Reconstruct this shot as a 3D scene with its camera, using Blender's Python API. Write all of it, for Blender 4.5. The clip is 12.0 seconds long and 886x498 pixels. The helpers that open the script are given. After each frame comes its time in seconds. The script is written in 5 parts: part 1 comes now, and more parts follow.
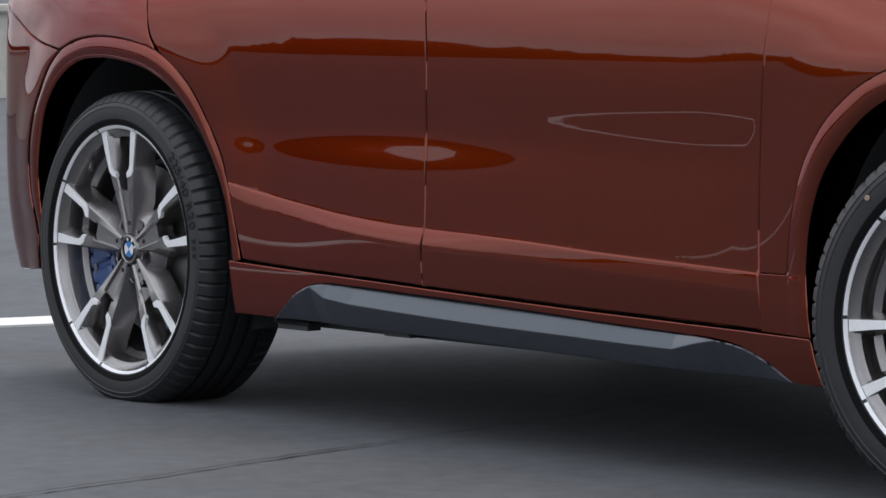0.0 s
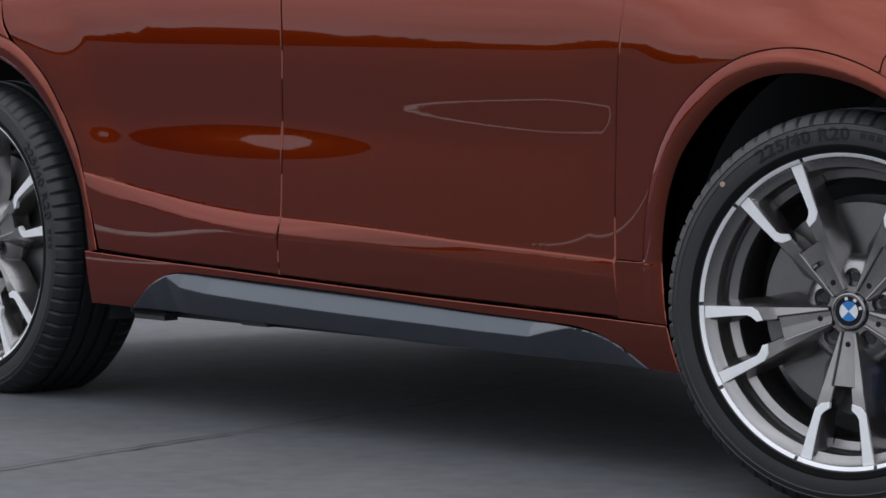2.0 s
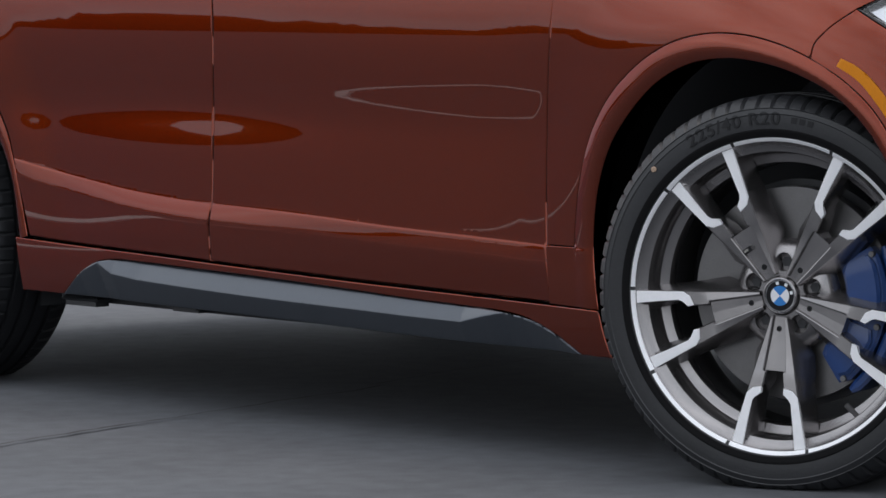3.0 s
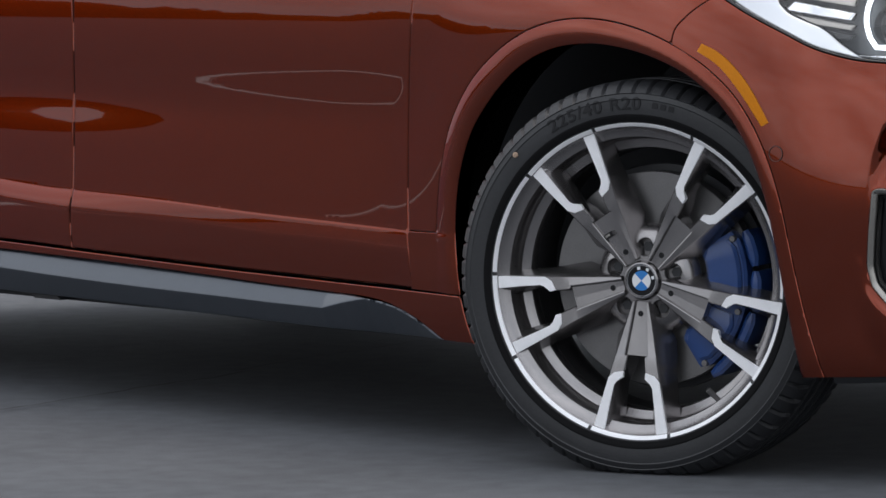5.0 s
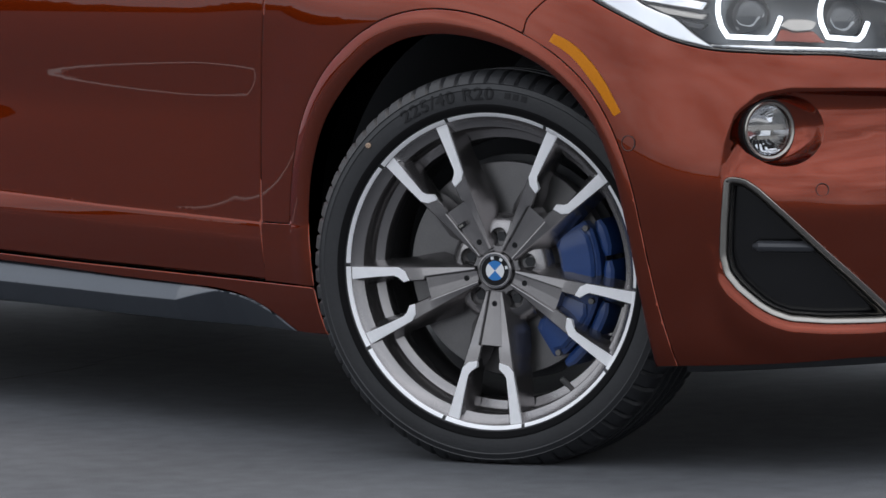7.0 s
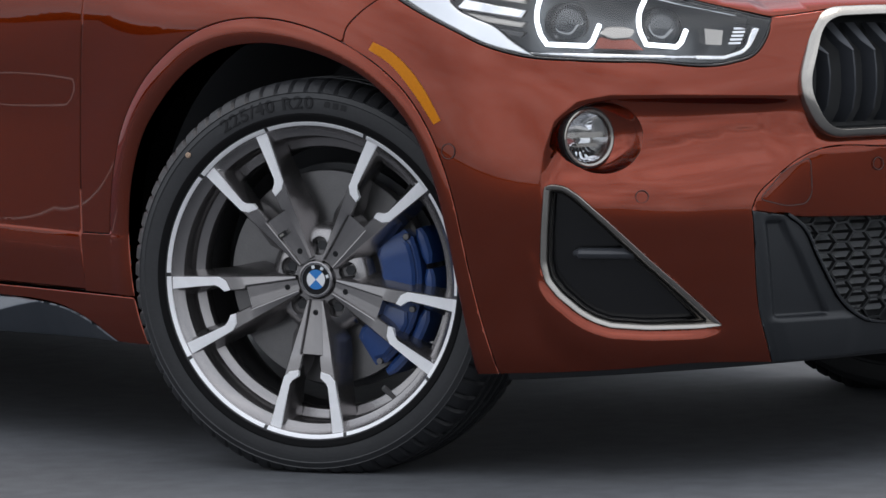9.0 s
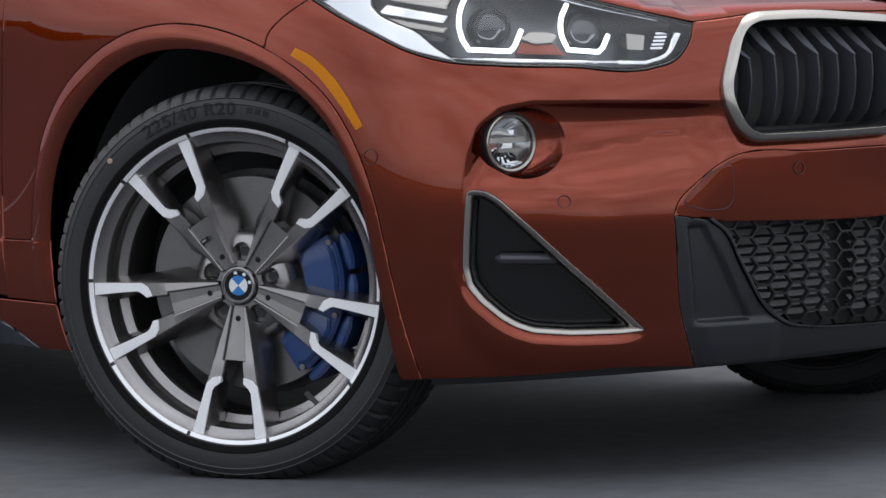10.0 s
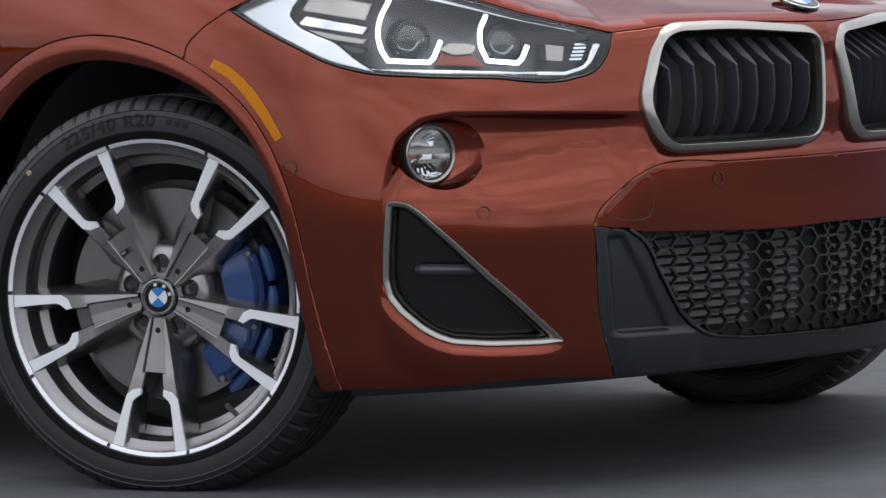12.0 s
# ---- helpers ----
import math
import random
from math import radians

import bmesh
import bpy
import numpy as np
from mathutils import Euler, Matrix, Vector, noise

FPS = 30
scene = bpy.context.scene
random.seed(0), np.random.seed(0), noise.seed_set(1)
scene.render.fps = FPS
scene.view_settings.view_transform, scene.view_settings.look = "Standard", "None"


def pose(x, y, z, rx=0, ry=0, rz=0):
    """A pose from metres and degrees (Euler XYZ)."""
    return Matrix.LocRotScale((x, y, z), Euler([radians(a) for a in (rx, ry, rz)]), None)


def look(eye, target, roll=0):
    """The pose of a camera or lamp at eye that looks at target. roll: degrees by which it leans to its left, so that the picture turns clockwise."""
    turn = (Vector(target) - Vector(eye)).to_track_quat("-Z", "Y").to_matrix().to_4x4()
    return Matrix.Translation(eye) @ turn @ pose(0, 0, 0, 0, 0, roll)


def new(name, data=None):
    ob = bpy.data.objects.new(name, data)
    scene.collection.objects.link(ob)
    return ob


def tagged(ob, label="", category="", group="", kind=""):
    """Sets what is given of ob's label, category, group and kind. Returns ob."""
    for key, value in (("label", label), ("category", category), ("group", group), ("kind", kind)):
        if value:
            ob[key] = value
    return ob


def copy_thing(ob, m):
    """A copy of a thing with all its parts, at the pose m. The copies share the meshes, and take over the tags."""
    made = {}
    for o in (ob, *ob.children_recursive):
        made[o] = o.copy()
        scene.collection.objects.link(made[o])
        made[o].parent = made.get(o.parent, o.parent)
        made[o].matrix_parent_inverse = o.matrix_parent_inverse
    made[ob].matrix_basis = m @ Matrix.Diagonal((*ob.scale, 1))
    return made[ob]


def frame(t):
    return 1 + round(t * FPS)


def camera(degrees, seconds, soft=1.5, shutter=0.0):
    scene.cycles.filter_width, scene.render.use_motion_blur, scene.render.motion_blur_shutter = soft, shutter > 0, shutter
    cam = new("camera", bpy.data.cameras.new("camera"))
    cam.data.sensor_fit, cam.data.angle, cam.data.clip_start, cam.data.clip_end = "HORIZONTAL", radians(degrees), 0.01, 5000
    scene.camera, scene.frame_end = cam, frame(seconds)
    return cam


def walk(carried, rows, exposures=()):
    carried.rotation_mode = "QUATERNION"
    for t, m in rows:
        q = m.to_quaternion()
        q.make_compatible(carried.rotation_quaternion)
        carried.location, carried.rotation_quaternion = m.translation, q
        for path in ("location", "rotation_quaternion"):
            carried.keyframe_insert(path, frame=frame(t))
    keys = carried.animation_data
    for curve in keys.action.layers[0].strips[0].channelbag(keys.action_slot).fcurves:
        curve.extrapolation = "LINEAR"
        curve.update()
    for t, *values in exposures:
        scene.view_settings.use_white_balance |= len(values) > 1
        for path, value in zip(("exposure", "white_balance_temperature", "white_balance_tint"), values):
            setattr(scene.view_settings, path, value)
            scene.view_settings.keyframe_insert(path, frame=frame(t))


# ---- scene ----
cam = camera(11.309, 12.0, soft=1.5)
# a tripod beside the car: seconds, yaw, pitch, roll in degrees
EYE = (5.546, -6.121, 0.965)
ROWS = [
    (0.0, 53.408, -3.725, -0.393),
    (0.5, 53.038, -3.783, -0.412),
    (1.0, 52.620, -3.804, -0.449),
    (1.5, 52.103, -3.828, -0.511),
    (2.0, 51.570, -3.889, -0.592),
    (2.5, 51.129, -3.962, -0.623),
    (3.0, 50.693, -4.085, -0.670),
    (5.0, 48.922, -4.289, -0.709),
    (5.5, 48.418, -4.319, -0.779),
    (6.0, 47.935, -4.402, -0.824),
    (6.5, 47.489, -4.428, -0.820),
    (7.0, 47.043, -4.434, -0.902),
    (9.0, 44.739, -4.363, -1.081),
    (9.5, 44.179, -4.339, -1.121),
    (10.0, 43.742, -4.313, -1.156),
    (10.5, 43.409, -4.261, -1.127),
    (11.0, 43.137, -4.207, -1.179),
    (11.5, 42.875, -4.195, -1.206),
    (12.0, 42.710, -4.191, -1.228),
]
walk(cam, [(t, pose(*EYE, 90 + pitch, 0, yaw) @ pose(0, 0, 0, 0, 0, roll)) for t, yaw, pitch, roll in ROWS])
from mathutils.geometry import delaunay_2d_cdt as cdt

# ---- world and light ----
world = bpy.data.worlds.new("world")
scene.world = world
world.use_nodes = True
wn, wl = world.node_tree.nodes, world.node_tree.links
sky = wn.new("ShaderNodeTexSky")
sky.sky_type = "NISHITA"
sky.sun_disc = False
sky.sun_elevation, sky.sun_rotation = radians(70), radians(326)
sky.air_density, sky.dust_density, sky.ozone_density = 1.0, 4.0, 1.0
# overcast: the clouds even the blue out and stay brightest overhead
cloud_map = wn.new("ShaderNodeTexCoord")
clouds = wn.new("ShaderNodeTexNoise")
clouds.inputs["Scale"].default_value, clouds.inputs["Detail"].default_value, clouds.inputs["Roughness"].default_value = 2.6, 7.0, 0.62
cloud_ramp = wn.new("ShaderNodeValToRGB")
cloud_ramp.color_ramp.elements[0].position, cloud_ramp.color_ramp.elements[1].position = 0.34, 0.68
cloud_ramp.color_ramp.elements[0].color, cloud_ramp.color_ramp.elements[1].color = (4.5, 4.9, 5.5, 1), (11.8, 12.1, 12.7, 1)
cloud_mix = wn.new("ShaderNodeMix")
cloud_mix.data_type = "RGBA"
cloud_mix.inputs[0].default_value = 0.85
layers = wn.new("ShaderNodeMapping")
layers.inputs["Scale"].default_value = (1.0, 1.0, 2.6)
wl.new(cloud_map.outputs["Generated"], layers.inputs["Vector"])
wl.new(layers.outputs["Vector"], clouds.inputs["Vector"])
wl.new(clouds.outputs["Fac"], cloud_ramp.inputs["Fac"])
wl.new(sky.outputs["Color"], cloud_mix.inputs[6])
wl.new(cloud_ramp.outputs["Color"], cloud_mix.inputs[7])
# a thick overcast is about twice as bright overhead as at the horizon
height = wn.new("ShaderNodeSeparateXYZ")
grade = wn.new("ShaderNodeMapRange")
grade.inputs["From Min"].default_value, grade.inputs["From Max"].default_value = 0.0, 0.8
grade.inputs["To Min"].default_value, grade.inputs["To Max"].default_value = 0.92, 1.45
veil = wn.new("ShaderNodeVectorMath")
veil.operation = "SCALE"
wl.new(cloud_map.outputs["Generated"], height.inputs["Vector"])
wl.new(height.outputs["Z"], grade.inputs["Value"])
wl.new(cloud_mix.outputs[2], veil.inputs[0])
wl.new(grade.outputs["Result"], veil.inputs["Scale"])
wl.new(veil.outputs["Vector"], wn["Background"].inputs["Color"])
wn["Background"].inputs["Strength"].default_value = 0.123

sun_data = bpy.data.lights.new("sun", "SUN")
sun_data.energy, sun_data.angle, sun_data.color = 0.8, radians(25), (1.0, 0.96, 0.9)
sun = new("sun", sun_data)
sun.matrix_world = look((0, 0, 20), (4, -6, 0))
scene.view_settings.exposure = 0.0


# ---- materials ----
def material(name, colour, rough=0.5, metal=0.0, coat=0.0, coat_rough=0.03, vary=0.0, scale=20.0, bump=0.0, bump_scale=200.0, rough_vary=0.0, spec=0.5):
    """A principled surface with two scales of variation."""
    m = bpy.data.materials.new(name)
    m.use_nodes = True
    nodes, links = m.node_tree.nodes, m.node_tree.links
    b = nodes["Principled BSDF"]
    b.inputs["Base Color"].default_value = (*colour, 1)
    b.inputs["Roughness"].default_value, b.inputs["Metallic"].default_value = rough, metal
    b.inputs["Coat Weight"].default_value, b.inputs["Coat Roughness"].default_value = coat, coat_rough
    b.inputs["Specular IOR Level"].default_value = spec
    where = nodes.new("ShaderNodeTexCoord")
    if vary or rough_vary:
        coarse, fine = nodes.new("ShaderNodeTexNoise"), nodes.new("ShaderNodeTexNoise")
        coarse.inputs["Scale"].default_value, fine.inputs["Scale"].default_value = scale, scale * 11
        coarse.inputs["Detail"].default_value = fine.inputs["Detail"].default_value = 5
        add = nodes.new("ShaderNodeMath")
        links.new(where.outputs["Object"], coarse.inputs["Vector"]), links.new(where.outputs["Object"], fine.inputs["Vector"])
        links.new(coarse.outputs["Fac"], add.inputs[0]), links.new(fine.outputs["Fac"], add.inputs[1])
        span = nodes.new("ShaderNodeMapRange")
        span.inputs["From Min"].default_value, span.inputs["From Max"].default_value = 0.6, 1.4
        span.inputs["To Min"].default_value, span.inputs["To Max"].default_value = 1 - vary, 1 + vary
        links.new(add.outputs[0], span.inputs["Value"])
        tint = nodes.new("ShaderNodeVectorMath")
        tint.operation = "SCALE"
        tint.inputs[0].default_value = colour
        links.new(span.outputs["Result"], tint.inputs["Scale"]), links.new(tint.outputs["Vector"], b.inputs["Base Color"])
        if rough_vary:
            rr = nodes.new("ShaderNodeMapRange")
            rr.inputs["From Min"].default_value, rr.inputs["From Max"].default_value = 0.6, 1.4
            rr.inputs["To Min"].default_value, rr.inputs["To Max"].default_value = rough - rough_vary, rough + rough_vary
            links.new(add.outputs[0], rr.inputs["Value"]), links.new(rr.outputs["Result"], b.inputs["Roughness"])
    if bump:
        grain, relief = nodes.new("ShaderNodeTexNoise"), nodes.new("ShaderNodeBump")
        grain.inputs["Scale"].default_value, grain.inputs["Detail"].default_value = bump_scale, 4
        relief.inputs["Strength"].default_value, relief.inputs["Distance"].default_value = bump, 0.002
        links.new(where.outputs["Object"], grain.inputs["Vector"])
        links.new(grain.outputs["Fac"], relief.inputs["Height"]), links.new(relief.outputs["Normal"], b.inputs["Normal"])
    return m


def glow(name, colour, strength):
    m = material(name, colour, 0.4)
    b = m.node_tree.nodes["Principled BSDF"]
    b.inputs["Emission Color"].default_value, b.inputs["Emission Strength"].default_value = (*colour, 1), strength
    return m


def clear(name, colour=(1, 1, 1), rough=0.0, ior=1.45):
    m = material(name, colour, rough)
    b = m.node_tree.nodes["Principled BSDF"]
    b.inputs["Transmission Weight"].default_value, b.inputs["IOR"].default_value = 1.0, ior
    return m


PAINT = material("copper_red_paint", (0.198, 0.0255, 0.0055), rough=0.20, metal=0.94, coat=1.0, coat_rough=0.012, vary=0.03, scale=60, spec=0.0)
PAINT.node_tree.nodes["Principled BSDF"].inputs["Specular Tint"].default_value = (0.40, 0.05, 0.02, 1)
PAINT.node_tree.nodes["Principled BSDF"].inputs["Coat IOR"].default_value = 1.47
SATIN = material("satin_grey_metal", (0.40, 0.380, 0.350), rough=0.26, metal=0.95, vary=0.05, scale=40)
MACHINED = material("machined_aluminium", (0.95, 0.95, 0.97), rough=0.34, metal=0.25, vary=0.05, scale=50)
FERRIC = material("ferric_grey_alloy", (0.31, 0.297, 0.297), rough=0.27, metal=0.95, coat=0.3, coat_rough=0.12, vary=0.06, scale=40)
# darker copy of the rim alloy: shade behind the spokes is put into the colour
BARREL = material("shade_darkened_rim_barrel", (0.045, 0.044, 0.045), rough=0.5, metal=0.5, vary=0.1, scale=30)
MESH_BLACK = material("dull_black_mesh", (0.014, 0.015, 0.016), rough=0.5)
RUBBER = material("tyre_rubber", (0.0160, 0.0167, 0.0190), rough=0.50, vary=0.25, scale=14, bump=0.15, bump_scale=300, spec=0.55)
RUBBER_MARK = material("moulded_rubber_lettering", (0.009, 0.009, 0.0105), rough=0.65, spec=0.35)
BAND = material("matt_black_rubber", (0.004, 0.004, 0.0045), rough=0.75, spec=0.15)
BLACK = material("black_plastic", (0.026, 0.027, 0.030), rough=0.45, vary=0.15, scale=30, bump=0.1, bump_scale=500)
GLOSS_BLACK = material("gloss_black_plastic", (0.008, 0.008, 0.009), rough=0.12)
DARK = material("dark_grey_plastic", (0.015, 0.017, 0.020), rough=0.38, vary=0.1, scale=25, bump=0.15, bump_scale=600)
SKIRT = material("dark_blue_grey_paint", (0.052, 0.062, 0.078), rough=0.34, metal=0.6, coat=0.8, coat_rough=0.08, vary=0.06, scale=20)
LINER = material("felt_wheel_liner", (0.042, 0.043, 0.046), rough=0.9)
SLAT = material("dark_grey_slat_plastic", (0.040, 0.043, 0.050), rough=0.30, vary=0.1, scale=30)
# the slat tips: skylight on the slanted facets is put into this lighter grey
SLAT_TIP = material("sky_lit_satin_slat_tip", (0.13, 0.135, 0.148), rough=0.36, vary=0.1, scale=30)
IRON = material("brake_disc_iron", (0.20, 0.195, 0.195), rough=0.42, metal=0.8, vary=0.1, scale=30)
BLUE = material("blue_caliper_paint", (0.018, 0.055, 0.19), rough=0.32, coat=0.4, vary=0.08, scale=30)
CHROME = material("bright_chrome", (0.85, 0.86, 0.88), rough=0.06, metal=1.0)
AMBER = material("amber_reflector", (0.56, 0.185, 0.001), rough=0.5, coat=0.0, spec=0.2, vary=0.1, scale=200)
LED = glow("white_led_light", (0.86, 0.92, 1.0), 3.0)


def cover(name):
    """A thin clear shell: see-through, with a gloss that grows at a slant."""
    m = bpy.data.materials.new(name)
    m.use_nodes = True
    nodes, links = m.node_tree.nodes, m.node_tree.links
    nodes.remove(nodes["Principled BSDF"])
    fr, power, span, mix, see, shine = (nodes.new("ShaderNode" + k) for k in ("LayerWeight", "Math", "MapRange", "MixShader", "BsdfTransparent", "BsdfGlossy"))
    power.operation, power.inputs[1].default_value, fr.inputs["Blend"].default_value = "POWER", 4.0, 0.5
    span.inputs["To Min"].default_value, span.inputs["To Max"].default_value = 0.07, 0.9
    shine.inputs["Roughness"].default_value = 0.02
    links.new(fr.outputs["Facing"], power.inputs[0]), links.new(power.outputs[0], span.inputs["Value"]), links.new(span.outputs["Result"], mix.inputs[0]), links.new(see.outputs[0], mix.inputs[1]), links.new(shine.outputs[0], mix.inputs[2])
    links.new(mix.outputs[0], nodes["Material Output"].inputs["Surface"])
    return m


LENS = cover("clear_lamp_cover")
BADGE_BLUE = material("badge_blue_enamel", (0.03, 0.20, 0.55), rough=0.2, coat=0.6)
BADGE_WHITE = material("badge_white_enamel", (0.78, 0.80, 0.82), rough=0.2, coat=0.6)
GLASS_DARK = material("tinted_window_glass", (0.01, 0.012, 0.014), rough=0.03, coat=0.3)
WHITE_PAINT = material("white_road_paint", (0.72, 0.73, 0.72), rough=0.7, vary=0.12, scale=9, bump=0.3, bump_scale=160)


# ---- the car's skin: a plan curve and profiles swept along it; s runs along the side and round the nose ----
def smooth(xs, ys, q):
    """Cubic through (xs, ys) with limited slopes, at q."""
    xs, ys, q = np.asarray(xs, float), np.asarray(ys, float), np.asarray(q, float)
    d = np.diff(ys) / np.diff(xs)
    m = np.concatenate([[d[0]], (d[1:] * np.diff(xs)[:-1] + d[:-1] * np.diff(xs)[1:]) / (xs[2:] - xs[:-2]), [d[-1]]])
    i = np.clip(np.searchsorted(xs, q) - 1, 0, len(xs) - 2)
    h = xs[i + 1] - xs[i]
    u = (q - xs[i]) / h
    return ((1 + 2 * u) * (1 - u) ** 2 * ys[i] + u * (1 - u) ** 2 * h * m[i]
            + u * u * (3 - 2 * u) * ys[i + 1] + u * u * (u - 1) * h * m[i + 1])


def step(a, b, q):
    u = np.clip((np.asarray(q, float) - a) / (b - a), 0, 1)
    return u * u * (3 - 2 * u)


# plan of the car at bumper height: distance ahead of the front axle, half width
PLAN = np.array([(-3.51, -0.30), (-3.52, 0.0), (-3.51, 0.30), (-3.475, 0.52), (-3.41, 0.69), (-3.305, 0.797), (-3.16, 0.845), (-2.95, 0.882), (-2.67, 0.897), (-2.2, 0.893),
                 (-1.5, 0.890), (-0.7, 0.890), (-0.3, 0.895), (0.0, 0.897), (0.22, 0.885), (0.40, 0.848), (0.54, 0.775), (0.645, 0.665),
                 (0.72, 0.52), (0.78, 0.34), (0.82, 0.16), (0.832, 0.0), (0.82, -0.16)])
_k = np.arange(len(PLAN), dtype=float)
_q = np.linspace(0, len(PLAN) - 1, 1600)
_px, _pw = smooth(_k, PLAN[:, 0], _q), smooth(_k, PLAN[:, 1], _q)
_s = np.concatenate([[0], np.cumsum(np.hypot(np.diff(_px), np.diff(_pw)))])
_s -= np.interp(0.0, _px, _s)
S_REAR, S_NOSE = np.interp(0.0, _pw[:300], _s[:300]), np.interp(0.0, -_pw[-300:], _s[-300:])

# offsets (mm) from the plan along its normal, at these heights
HEIGHTS = [0.12, 0.20, 0.30, 0.40, 0.50, 0.60, 0.70, 0.80, 0.90, 1.00]
SIDE = [
    (-4.20, [-150, -70, -30, -10, 0, 0, -8, -14, -30, -70]),
    (-3.30, [-110, -50, -20, -5, 0, 0, -1, -4, -15, -66]),
    (-2.67, [-40, -20, -10, -4, 0, 2, 4, 4, -5, -50]),
    (-1.50, [-42, -20, -10, -5, -2, 0, 0, 0, -14, -60]),
    (-0.40, [-40, -20, -10, -8, -6, -4, -3, -3, -22, -75]),
]
NOSE = [
    (0.00, [-40, -20, -8, -2, 0, 2, 0, -8, -38, -110]),
    (0.35, [-60, -30, -14, -5, 0, -2, -12, -40, -95, -190]),
    (0.70, [-70, -32, -16, -6, -4, -18, -45, -100, -190, -330]),
    (1.05, [-80, -30, -10, -4, -9, -20, -38, -85, -300, -800]),
    (1.40, [-80, -25, 0, 0, -8, -12, -20, -52, -300, -800]),
]
STATIONS = SIDE + NOSE
_ss = [row[0] for row in STATIONS]
# the doors: lean of the skin in degrees (plus: towards the ground) by height, summed up to an offset
_dz = np.linspace(0.10, 1.02, 461)
_lean = smooth([0.10, 0.12, 0.20, 0.25, 0.30, 0.36, 0.41, 0.46, 0.50, 0.54, 0.58, 0.62, 0.655, 0.69, 0.73, 0.77, 0.81, 0.85, 0.90, 0.95, 1.02],
               [22.0, 20.0, 12.0, 5.0, 2.0, -0.3, -0.9, -0.95, -0.9, -0.9, -0.6, 1.3, 2.3, 1.70, 0.5, -0.8, -2.5, -4.3, -7.5, -12.0, -19.0], _dz)
_door = np.concatenate([[0], np.cumsum(np.tan(np.radians(0.5 * (_lean[1:] + _lean[:-1]))) * np.diff(_dz))])
_door = _door - np.interp(0.44, _dz, _door) - 0.011


def skin(s, z, extra=0.0):
    """Points of the outer skin on the near side."""
    s, z = np.broadcast_arrays(np.asarray(s, float), np.asarray(z, float))
    x, w = np.interp(s, _s, _px), np.interp(s, _s, _pw)
    e = 0.004
    tx, tw = np.interp(s + e, _s, _px) - np.interp(s - e, _s, _px), np.interp(s + e, _s, _pw) - np.interp(s - e, _s, _pw)
    n = np.hypot(tx, tw)
    tx, tw = tx / n, tw / n
    rows = np.stack([smooth(HEIGHTS, row[1], z) for row in STATIONS], 0)
    i = np.clip(np.searchsorted(_ss, s) - 1, 0, len(_ss) - 2)
    xs = np.asarray(_ss)
    slope = np.gradient(rows, xs, axis=0)
    pick = lambda a, j: np.take_along_axis(a, j[None], 0)[0]
    h = xs[i + 1] - xs[i]
    u = (s - xs[i]) / h
    off = ((1 + 2 * u) * (1 - u) ** 2 * pick(rows, i) + u * (1 - u) ** 2 * h * pick(slope, i)
           + u * u * (3 - 2 * u) * pick(rows, i + 1) + u * u * (u - 1) * h * pick(slope, i + 1)) / 1000
    near = step(-2.66, -2.00, s) * (1 - step(-0.75, -0.20, s))
    off = off * (1 - near) + smooth(_dz[::4], _door[::4], z) * near
    off = off - 0.0024 * np.tanh((z - 0.590) / 0.044) * np.exp(-((s + 1.68) / np.where(s < -1.68, 0.48, 0.44)) ** 2)
    # the bonnet lies flatter than the nose, from its edge up
    rim = np.interp(s, [0.55, 0.694, 0.778, 0.880, 0.960, 1.035, 1.080, 1.150], [0.868, 0.842, 0.821, 0.796, 0.781, 0.785, 0.789, 0.791])
    rise = np.clip(z - rim, 0, 0.07)
    off = off - 1.9 * rise * rise / (rise + 0.006) * step(0.60, 0.95, s)
    off = off + extra
    return np.stack([x - tw * off, -(w + tx * off), z], -1)


# ---- building helpers ----
def link_mesh(name, verts, faces, mat, parent=None, label="", normals=None, smooth_shade=True):
    me = bpy.data.meshes.new(name)
    me.from_pydata([tuple(v) for v in verts], [], [tuple(f) for f in faces])
    me.materials.append(mat)
    me.polygons.foreach_set("use_smooth", [smooth_shade] * len(me.polygons))
    me.update()
    if normals is not None:
        me.normals_split_custom_set_from_vertices([tuple(n) for n in normals])
    ob = new(name, me)
    if parent is not None:
        ob.parent = parent
    if label:
        tagged(ob, label)
    return ob


def part(name, bm, mat, parent=None, label="", auto=35):
    """Links a bmesh as one mesh object under a thing or a part; edges sharper than auto degrees stay sharp."""
    bmesh.ops.recalc_face_normals(bm, faces=bm.faces[:])
    for fc in bm.faces:
        fc.smooth = True
    for e in bm.edges:
        if len(e.link_faces) == 2 and e.calc_face_angle() > radians(auto):
            e.smooth = False
    me = bpy.data.meshes.new(name)
    bm.to_mesh(me)
    bm.free()
    me.materials.append(mat)
    ob = new(name, me)
    if parent is not None:
        ob.parent = parent
    if label:
        tagged(ob, label)
    return ob


def empty(name, parent=None):
    ob = new(name)
    if parent is not None:
        ob.parent = parent
    return ob


def along(points, gap=0.008):
    """A smooth curve through points, in even steps."""
    p = np.asarray(points, float)
    k = np.concatenate([[0], np.cumsum(np.hypot(*np.diff(p, axis=0).T))])
    if len(p) == 2:
        q = np.linspace(0, k[-1], max(2, int(k[-1] / gap) + 1))
        return np.stack([np.interp(q, k, p[:, 0]), np.interp(q, k, p[:, 1])], 1)
    q = np.linspace(0, k[-1], max(3, int(k[-1] / gap) + 1))
    return np.stack([smooth(k, p[:, 0], q), smooth(k, p[:, 1], q)], 1)


